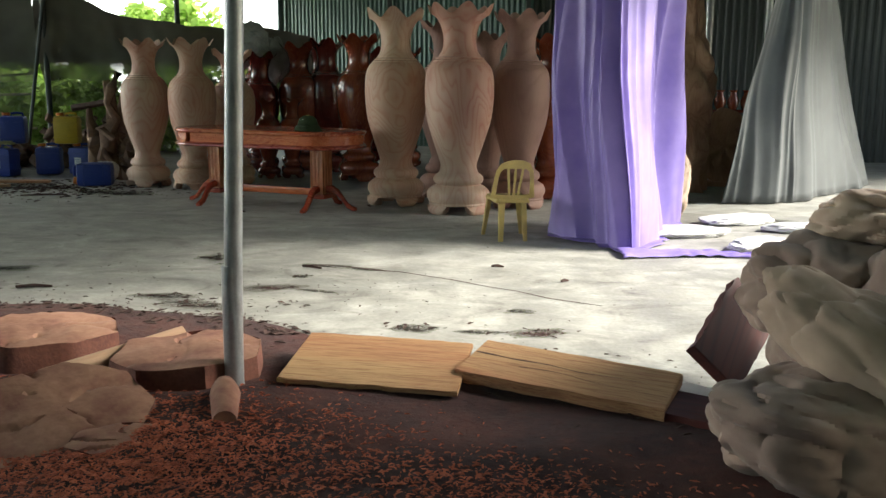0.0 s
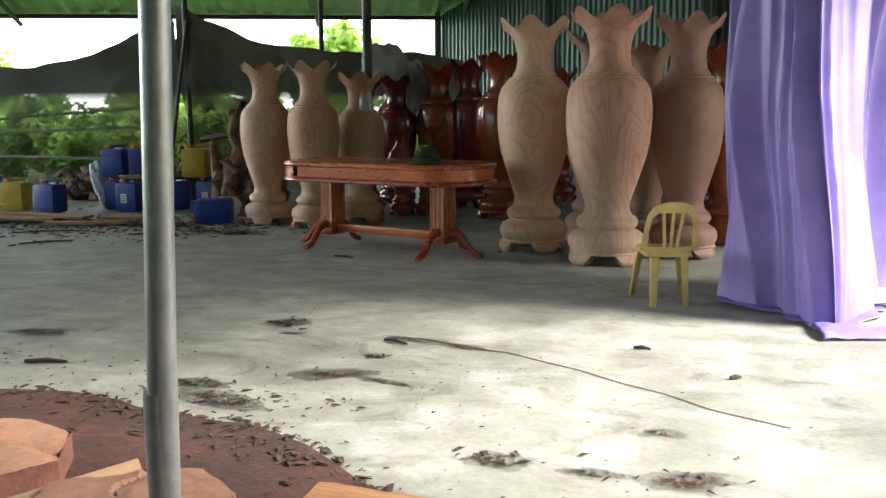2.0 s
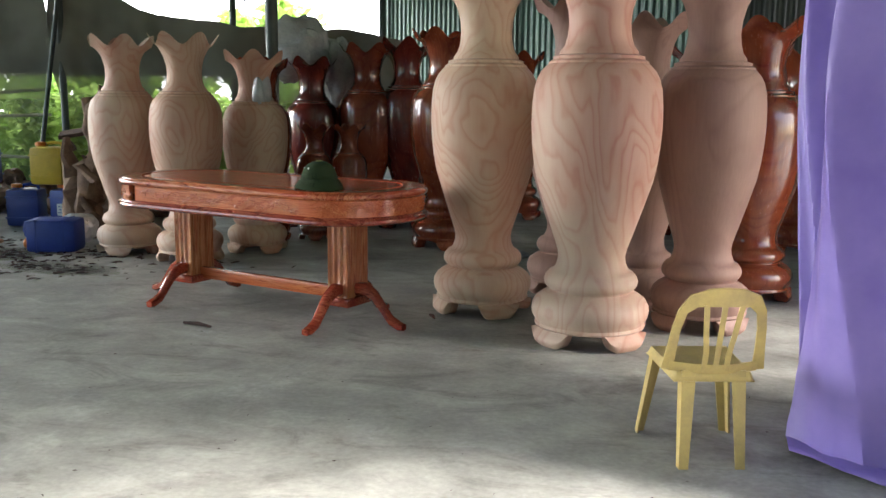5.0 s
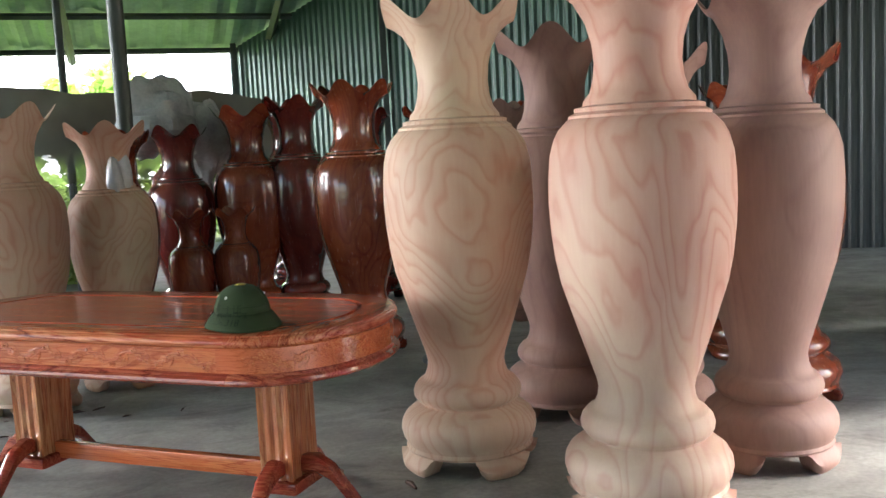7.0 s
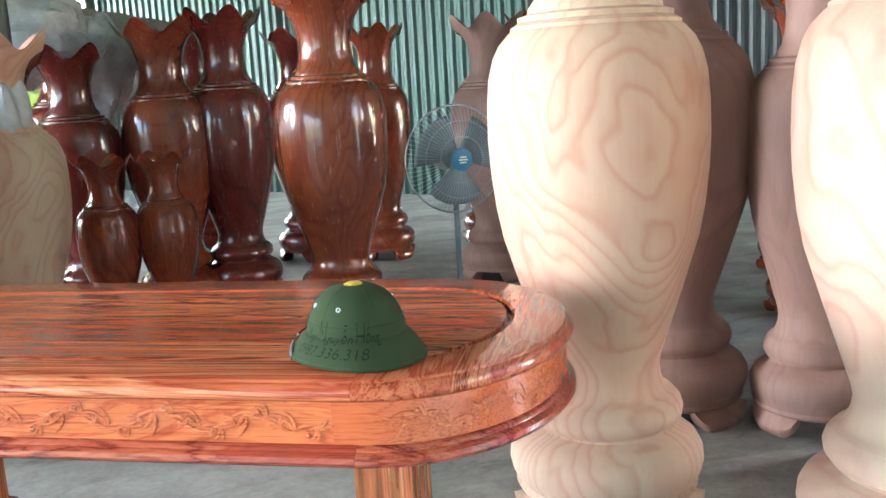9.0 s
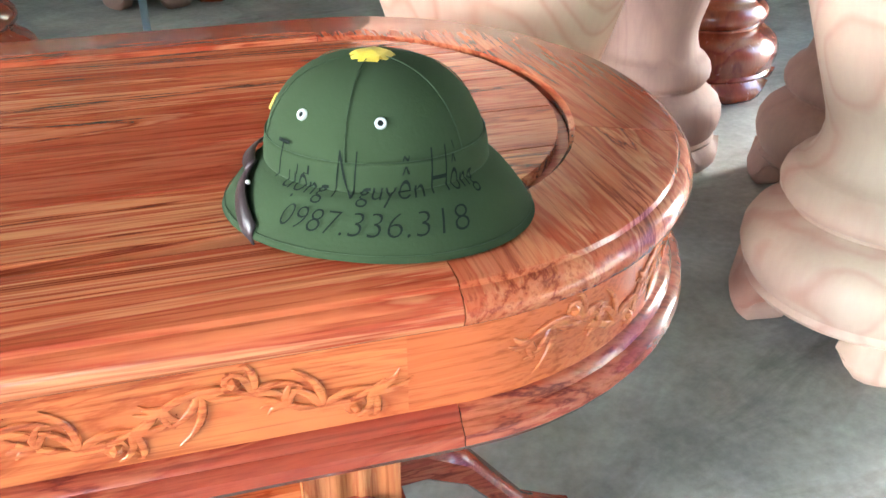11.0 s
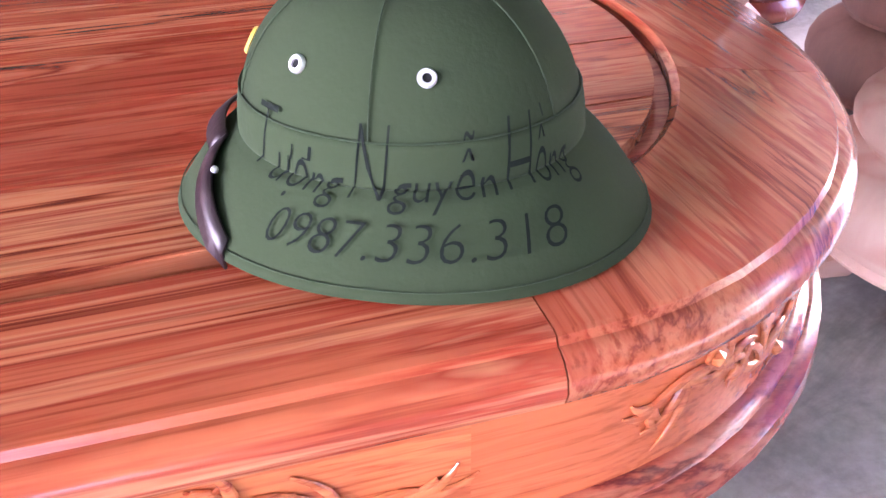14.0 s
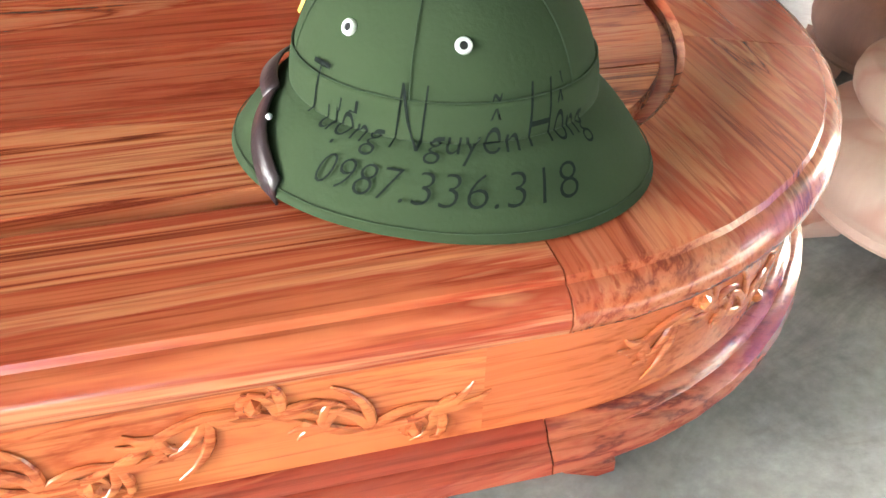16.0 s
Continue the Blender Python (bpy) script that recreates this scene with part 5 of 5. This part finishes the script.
# ---------------------------------------------------------------- cans
def jerrycan(m, mat, label, label_patch=True):
    """A square can with rounded body, neck, cap, moulded handle."""
    c = thing("jerrycan", m, label, "jerrycan", "plastic cans by the net")
    bm = bmesh.new()
    box(bm, (0.33, 0.27, 0.38), pose(0, 0, 0.19), 0.045)
    for v in bm.verts:
        if 0.06 < v.co.z < 0.32:
            v.co.x *= 0.985
    part("body", bm, mat, c)
    bm = bmesh.new()
    lathe(bm, [(0.045, 0.37), (0.045, 0.395)], 18)
    bm.transform(Matrix.Translation((-0.09, 0, 0)))
    part("neck", bm, mat, c)
    bm = bmesh.new()
    lathe(bm, [(0.052, 0.39), (0.053, 0.42), (0.047, 0.427)], 18)
    bm.transform(Matrix.Translation((-0.09, 0, 0)))
    part("cap", bm, M_CAP, c, "orange screw cap")
    bm = bmesh.new()
    tube(bm, [(-0.03, 0, 0.37), (-0.02, 0, 0.415), (0.05, 0, 0.425), (0.12, 0, 0.415), (0.13, 0, 0.37)], 0.017, 8)
    part("handle", bm, mat, c)
    for zz in (0.09, 0.3):
        bm = bmesh.new()
        box(bm, (0.336, 0.276, 0.014), pose(0, 0, zz), 0.004)
        part("rib", bm, mat, c)
    if label_patch:
        bm = bmesh.new()
        box(bm, (0.09, 0.004, 0.12), pose(-0.02, -0.138, 0.18))
        lab = part("sticker", bm, M_LABEL, c, "white paper sticker", smooth=False)
        bm = bmesh.new()
        for k in range(3):
            box(bm, (0.06 - 0.015 * (k % 2), 0.002, 0.008), pose(-0.02, -0.1415, 0.21 - 0.03 * k))
        part("print", bm, M_INKBLUE, lab, "blue printed bars", smooth=False)
    return c


BL = "blue plastic jerrycan with orange cap"
for x, y, z, turn, mat, patch, lab in (
        (-6.28, 13.19, 0, 5, M_BLUE, False, BL + " at the bottom of the stack"), (-5.96, 12.92, 0, -8, M_BLUE, True, BL + " and white sticker"), (-5.49, 13.27, 0, 12, M_BLUE, False, BL),
        (-5.03, 13.32, 0, -5, M_BLUE, True, BL + " and faded sticker"), (-6.33, 13.22, 0.425, 0, M_BLUE, False, BL + " on top of another"), (-5.93, 13.21, 0.425, 14, M_BLUE, False, BL + " on top of another"),
        (-6.94, 12.63, 0, -10, M_BLUE, False, BL + " standing apart"), (-7.62, 12.88, 0, 4, M_YELLOWCAN, False, "yellow plastic jerrycan beside blue ones"), (-8.12, 13.06, 0, 20, M_BLUE, False, BL),
        (-8.31, 13.15, 0.425, -6, M_BLUE, False, BL + " on top of another"), (-5.23, 13.32, 0.425, 8, M_YELLOWCAN, False, "yellow plastic jerrycan on blue ones")):
    jerrycan(pose(x, y, z, 0, 0, turn), mat, lab, patch)
jerrycan(pose(-4.13, 11.95, 0.14, 0, -90, 12) @ Matrix.Diagonal((0.85, 1.1, 1.1, 1)), M_BLUE, "blue plastic jerrycan lying on its side", False)
bm = bmesh.new()
for k in range(14):
    a = k * 0.45
    tube(bm, [(0.16 * math.cos(a), 0.1 * math.sin(a), 0.02 + 0.003 * k), (0.1 * math.cos(a + 0.6), 0.12 * math.sin(a + 0.5), 0.05), (0.15 * math.cos(a + 1.3), 0.1 * math.sin(a + 1.2), 0.015)], 0.008, 5)
solo("rope_coil", bm, M_ROPE, pose(-5.96, 12.92, 0.42), "tangled pale yellow rope lying on a can", "rope")
sack(pose(-6.69, 13.42, 0.3, 0, 75, 20), (0.3, 0.16, 0.12), M_WHITEBAG, "white woven bag slumped against the cans", 31)


# weathered roots and stump wood
def root_heap(x, y, h, r, seed, label):
    rnd = random.Random(seed)
    e = thing("root_stump", pose(x, y, 0), label, "stump", "weathered root wood")
    for _ in range(16):
        bm = bmesh.new()
        a, t = rnd.uniform(0, 6.28), rnd.uniform(0.2, 1.0)
        p0 = Vector((rnd.uniform(-r, r) * 0.6, rnd.uniform(-r, r) * 0.5, 0.02))
        pts, rad = [], []
        for k in range(8):
            f = k / 7
            pts.append(p0 + Vector((math.cos(a) * r * f * 0.6 + 0.08 * rnd.uniform(-1, 1), math.sin(a) * r * f * 0.5 + 0.08 * rnd.uniform(-1, 1), h * t * f)))
            rad.append((0.09 + 0.06 * rnd.random()) * (1.1 - 0.7 * f))
        tube(bm, pts, rad, 9)
        for v in bm.verts:
            v.co += 0.05 * Vector(noise.noise_vector(v.co * 6))
            v.co.z = max(v.co.z, 0.0)
        part("root", bm, M_ROOT, e)
    return e


root_heap(-4.32, 12.83, 1.45, 0.34, 2, "tall gnarled brown root stump beside raw vases")
root_heap(-4.83, 13.94, 0.95, 0.6, 5, "heap of grey-brown roots and offcuts")
root_heap(-6.09, 14.47, 0.75, 0.8, 9, "heap of dusty grey roots behind the cans")
root_heap(-7.55, 14.55, 0.5, 0.8, 13, "low heap of dusty brown roots")
plank(pose(-4.99, 13.67, 0.98, 8, -10, 25), (0.6, 0.3, 0.04), M_BARK, "dark board lying on top of the root heap", 33)
sack(pose(-4.33, 12.28, 0.14, 0, 10, 10), (0.15, 0.14, 0.14), M_WHITEBAG, "small white bag beside raw vase", 35)

# ---------------------------------------------------------------- shade net
def net(name, p0, p1, tops, lows, seed, label, start=0.0, end=0.0):
    """start, end: how far the cloth is drawn back at the foot of either edge."""
    bm = bmesh.new()
    a, b = Vector(p0), Vector(p1)
    nrm = Vector((-(b - a).y, (b - a).x)).normalized()
    def f(u, v):
        back = max(0.0, 1 - v / 0.62)
        q = a.lerp(b, u + back * (start * (1 - u) - end * u)) + nrm * (0.16 * noise.noise((u * 7 + seed, v * 2.5, 0)) + 0.05 * noise.noise((u * 25, v * 9, seed)))
        z0, z1 = lerp(lows, u)[0], lerp(tops, u)[0]
        return (q.x, q.y, z0 + (z1 - z0) * v + 0.05 * noise.noise((u * 14, v * 3, seed + 4)) * v)
    grid(bm, 90, 26, f)
    return solo(name, bm, M_NET, Matrix(), label, "shade net", "shade nets")


net("shade_net", (-15.0, 14.6), (-6.62, 15.66), [(0, 2.6), (0.25, 2.2), (0.55, 2.06), (0.72, 2.0), (0.84, 2.2), (0.91, 2.5), (1, 2.68)], [(0, 0.15), (1, 0.12)], 1, "dark shade net hung low along the open side", 0.0, 0.035)
net("shade_net", (-6.68, 15.74), (-2.2, 16.6), [(0, 2.95), (0.1, 2.75), (0.3, 2.35), (0.6, 2.2), (0.85, 2.2), (1, 2.05)], [(0, 0.3), (0.06, 0.12), (1, 0.12)], 5, "dark shade net hung behind the vases", 0.06)
post(-6.85, 15.55, 0.03, 0.0, 2.7, "thin leaning pole at the end of the net", M_DARKSTEEL, (0.42, 0.1))
for z, tilt in ((0.95, 0.12), (0.6, -0.1), (1.15, 0.25)):
    bm = bmesh.new()
    tube(bm, [(-14.5, 15.0, z - tilt), (-10.5, 15.5, z), (-6.8, 15.9, z + tilt)], 0.022, 7)
    solo("bamboo_rail", bm, M_ROPE, Matrix(), "pale bamboo rail behind the shade net", "rail", "bamboo rails")

# ---------------------------------------------------------------- wrapped vases, fan
def wrap(x, y, z, r, h, seed):
    bm = bmesh.new()
    bmesh.ops.create_uvsphere(bm, u_segments=40, v_segments=26, radius=1.0)
    for v in bm.verts:
        p = v.co.copy()
        q = p * (1 + 0.35 * noise.noise(p * 1.6 + Vector((seed, 0, 0))) + 0.2 * abs(noise.noise(p * 4 + Vector((0, seed, 0)))))
        v.co = (q.x * r, q.y * r, q.z * h)
    return solo("plastic_wrap", bm, M_PLASTIC, pose(x, y, z), "crumpled cloudy plastic sheet wrapped over a vase", "plastic sheet", "plastic wraps")


wrap(-2.85, 14.1, 1.82, 0.34, 0.3, 3)
wrap(-2.5, 14.35, 1.62, 0.2, 0.3, 8)
wrap(-2.62, 12.25, 1.1, 0.14, 0.42, 6)

fan = thing("pedestal_fan", pose(-0.5, 12.45, 0, 0, 0, 12), "grey pedestal fan with wire guard and blue hub", "fan")
bm = bmesh.new()
lathe(bm, [(0.2, 0.0), (0.2, 0.02), (0.16, 0.035), (0.03, 0.05)], 28)
part("base", bm, M_FAN, fan)
bm = bmesh.new()
tube(bm, [(0, 0, 0.04), (0, 0, 0.95)], 0.016, 10)
part("pole", bm, M_FAN, fan)
bm = bmesh.new()
tube(bm, [(0, 0.02, 0.98), (0, 0.1, 0.98), (0, 0.2, 0.98)], [0.055, 0.07, 0.05], 16)
part("motor", bm, M_FAN, fan)
guard = new("guard")
guard.parent = fan
guard.location = (0, 0, 0.98)
tagged(guard, "round wire guard")
bm = bmesh.new()
tube(bm, [(0.05, -0.1, 0), (0.18, -0.105, 0), (0.265, -0.06, 0), (0.28, -0.02, 0)], 0.0013, 4, False)
first = part("wire", bm, M_FANWIRE, guard)
for k in range(1, 72):
    w = new("wire", first.data)
    w.parent = guard
    w.rotation_euler = (0, 2 * math.pi * k / 72, 0)
for rr, yy in ((0.28, -0.02), (0.2, -0.1), (0.12, -0.105)):
    bm = bmesh.new()
    tube(bm, [(rr * math.cos(2 * math.pi * k / 48), yy, rr * math.sin(2 * math.pi * k / 48)) for k in range(49)], 0.002 if rr < 0.25 else 0.005, 5, False)
    part("ring", bm, M_FANWIRE, guard)
for k in range(3):
    a = 2 * math.pi * k / 3 + 0.4
    bm = bmesh.new()
    grid(bm, 8, 6, lambda u, v: ((0.05 + 0.19 * u) * math.cos(a + (v - 0.5) * 1.5), -0.05 + 0.03 * (v - 0.5), 0.98 + (0.05 + 0.19 * u) * math.sin(a + (v - 0.5) * 1.5)))
    bl = part("blade", bm, M_FAN, fan)
    bl.modifiers.new("thick", "SOLIDIFY").thickness = 0.003
bm = bmesh.new()
lathe(bm, [(0.06, 0.0), (0.058, 0.012), (0.045, 0.018)], 24)
bm.transform(Matrix.Translation((0, -0.1, 0.98)) @ Matrix.Rotation(math.pi / 2, 4, "X"))
hub = part("hub_badge", bm, M_FANBLUE, fan, "blue round hub badge")
bm = bmesh.new()
for k in range(3):
    box(bm, (0.05 - 0.012 * abs(k - 1), 0.002, 0.008), pose(0, -0.1195, 0.98 + 0.014 * (k - 1)))
part("badge_print", bm, M_LABEL, hub, smooth=False)

# ---------------------------------------------------------------- behind the curtains
bm = bmesh.new()
def figure(z, a):
    prof = lerp([(0, 0.3), (0.2, 0.27), (0.5, 0.26), (0.9, 0.28), (1.3, 0.3), (1.6, 0.27), (1.8, 0.2), (1.9, 0.13), (2.05, 0.15), (2.2, 0.14), (2.45, 0.14), (2.62, 0.09), (2.68, 0.02)], z)[0]
    k = 0.045 if z < 1.85 else 0.02
    return prof * (1 + 0.0) + k * math.sin(9 * z + 3 * math.sin(2 * a + z)) + 0.06 * noise.noise((math.cos(a) * 1.7, math.sin(a) * 1.7, z * 2.4)) + 0.03 * noise.noise((math.cos(a) * 5, math.sin(a) * 5, z * 8))
lathe(bm, [(1, 2.68 * k / 70) for k in range(71)], 56, lambda r, z, a: (max(0.02, figure(z, a)), z))
solo("wooden_statue", bm, M_STATUE, pose(3.05, 11.9, 0), "tall carved brown wooden statue standing on the floor", "statue")
carved = thing("carved_disc", pose(3.72, 12.5, 0, 0, 0, -12), "round carved brown wooden disc standing on edge", "carving")
bm = bmesh.new()
lathe(bm, [(0.02, 0.05), (0.2, 0.05), (0.25, 0.03), (0.3, 0.05), (0.36, 0.06), (0.4, 0.04), (0.4, -0.05), (0.02, -0.05)], 40, lambda r, z, a: (r * (1 + 0.02 * math.sin(8 * a)), z + (0.02 * math.sin(6 * a) if r < 0.3 and z > 0 else 0)))
bm.transform(Matrix.Translation((0, 0, 0.52)) @ Matrix.Diagonal((0.8, 1, 1.25, 1)) @ Matrix.Rotation(math.pi / 2, 4, "X"))
part("disc", bm, M_STATUE, carved)
bm = bmesh.new()
box(bm, (0.5, 0.3, 0.06), pose(0, 0, 0.03), 0.01)
part("plinth", bm, M_STATUE, carved)
rack = thing("red_rack", pose(4.35, 13.6, 0, 0, 0, -10), "dark red wooden rack holding small brown pots", "rack")
for z in (0.25, 0.6, 0.95):
    bm = bmesh.new()
    box(bm, (1.3, 0.4, 0.04), pose(0, 0, z), 0.006)
    part("shelf", bm, M_RED, rack)
for x in (-0.62, 0.62):
    for y in (-0.17, 0.17):
        bm = bmesh.new()
        box(bm, (0.05, 0.05, 0.97), pose(x, y, 0.485), 0.006)
        part("leg", bm, M_RED, rack)
for k in range(7):
    bm = bmesh.new()
    lathe(bm, [(0.05, 0.0), (0.08, 0.06), (0.085, 0.13), (0.05, 0.2), (0.045, 0.24), (0.065, 0.27), (0.03, 0.26)], 18)
    solo("small_pot", bm, M_AMBER, pose(3.8 + 0.18 * k, 13.68 - 0.03 * k, 0.97), "small glossy brown turned pot on the rack", "pot", "pots on the rack")
for x, y, sx, sy, turn in ((2.15, 8.4, 0.42, 0.2, 10), (2.85, 9.15, 0.4, 0.2, 25), (3.3, 8.65, 0.36, 0.16, -8), (2.6, 7.8, 0.34, 0.16, 40)):
    sack(pose(x, y, 0.035, 0, 0, turn), (sx, sy, 0.05), M_WHITEBAG, "flat white woven bag lying on the floor", int(x * 10))
sack(pose(2.35, 9.52, 0.3, 0, 8, 15), (0.13, 0.16, 0.36), M_SACK_PALE, "pale stuffed sack standing behind the curtain", 44)

# ---------------------------------------------------------------- glowing backdrop for the hazy distance
M_HAZE_GLOW, _n, _l, _b = material("glowing_haze")
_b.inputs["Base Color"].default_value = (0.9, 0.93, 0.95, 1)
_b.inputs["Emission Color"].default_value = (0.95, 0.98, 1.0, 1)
# added emission: whitens the distance and lights the workshop's open left and back
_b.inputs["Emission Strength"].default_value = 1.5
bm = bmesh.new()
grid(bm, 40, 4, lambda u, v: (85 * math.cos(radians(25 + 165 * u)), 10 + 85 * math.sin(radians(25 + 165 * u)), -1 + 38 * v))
solo("backdrop", bm, M_HAZE_GLOW, Matrix(), "glowing white sheet standing in for the overcast distance", "backdrop", kind="structure")

# ---------------------------------------------------------------- greenery outside
def leaf_cloud(name, m, size, n, leaf_size, seed, label, category, trunk=0.0, group=""):
    """A crown of many small leaves on a trunk with limbs."""
    rnd = random.Random(seed)
    e = thing(name, m, label, category, group)
    lobes = [(rnd.uniform(-0.9, 0.9) * size[0], rnd.uniform(-0.9, 0.9) * size[1], trunk + size[2] * rnd.uniform(0.15, 0.95), rnd.uniform(0.16, 0.42)) for _ in range(15)]
    if trunk:
        bm = bmesh.new()
        tube(bm, [(0, 0, 0), (0.05, 0.02, trunk * 0.5), (0, 0.1, trunk + size[2] * 0.5)], [0.16, 0.12, 0.05], 9)
        for x, y, z, r in lobes[:6]:
            tube(bm, [(0.02, 0.05, trunk * 0.8), (x * 0.5, y * 0.5, (trunk + z) * 0.5), (x, y, z)], [0.07, 0.045, 0.015], 6)
        part("trunk", bm, M_TRUNK, e)
    vs, fs = [], []
    for k in range(n):
        x, y, z, r = lobes[k % 15]
        d = Vector((rnd.gauss(0, 1), rnd.gauss(0, 1), rnd.gauss(0, 1))).normalized() * (rnd.random() ** 0.45)
        c = Vector((x + d.x * r * size[0], y + d.y * r * size[1], max(0.05, z + d.z * r * size[2] * 0.8)))
        a = Vector((rnd.gauss(0, 1), rnd.gauss(0, 1), rnd.gauss(0, 0.6))).normalized() * leaf_size * rnd.uniform(0.6, 1.3)
        b = a.cross(Vector((rnd.gauss(0, 1), rnd.gauss(0, 1), rnd.gauss(0, 1)))).normalized() * leaf_size * 0.45
        i = len(vs)
        vs += [c - a, c + b - a * 0.1 + Vector((0, 0, 0.1 * leaf_size)), c + a, c - b - a * 0.1]
        fs += [(i, i + 1, i + 2, i + 3)]
    me = bpy.data.meshes.new("crown")
    me.from_pydata(vs, [], fs)
    me.materials.append(M_LEAF)
    ob = new("crown", me)
    ob.parent = e
    return e


rnd = random.Random(11)
for k in range(26):
    x = -24 + (k % 13) * 1.75
    leaf_cloud("bush", pose(x + rnd.uniform(-0.4, 0.4), 18.6 + 3.2 * (k // 13) + rnd.uniform(-0.6, 1.4) + (4.5 if x > -6 else 0), -0.05, 0, 0, rnd.uniform(0, 360)), (1.3, 1.1, 1.1 + rnd.uniform(0, 0.7)), 1500, 0.12, k, "dense green bush beyond the shade net", "bush", 0, "bushes outside")
for k in range(12):
    leaf_cloud("bush", pose(-16 + 1.0 * k + rnd.uniform(-0.3, 0.3), 17.5 + rnd.uniform(-0.3, 0.4), -0.05, 0, 0, rnd.uniform(-20, 20)), (1.0, 0.6, 1.15 + rnd.uniform(0, 0.4)), 1500, 0.1, 120 + k, "low green bush close behind the shade net", "bush", 0, "bushes outside")
for k, (x, y, h, w) in enumerate(((-19, 27, 2.2, 1.8), (-14, 30, 2.4, 1.8), (-11, 34, 2.2, 2.2), (-8.0, 29, 2.6, 2.0), (-5.5, 33, 2.0, 2.0), (-25, 32, 2.2, 2.4), (-16.5, 36, 2.6, 2.2))):
    leaf_cloud("tree", pose(x, y, -0.05, 0, 0, 40 * k), (w, w, h), 3200, 0.19, 40 + k, "leafy green tree beyond the workshop", "tree", 0.9, "trees outside")
for k, (x, y) in enumerate(((8.5, 19), (10, 17.0), (11.5, 19.5), (12.5, 15))):
    leaf_cloud("tree", pose(x, y, -0.05, 0, 0, 70 * k), (1.8, 1.8, 3.2), 3000, 0.17, 70 + k, "leafy green tree beside the yard", "tree", 1.2, "trees outside")
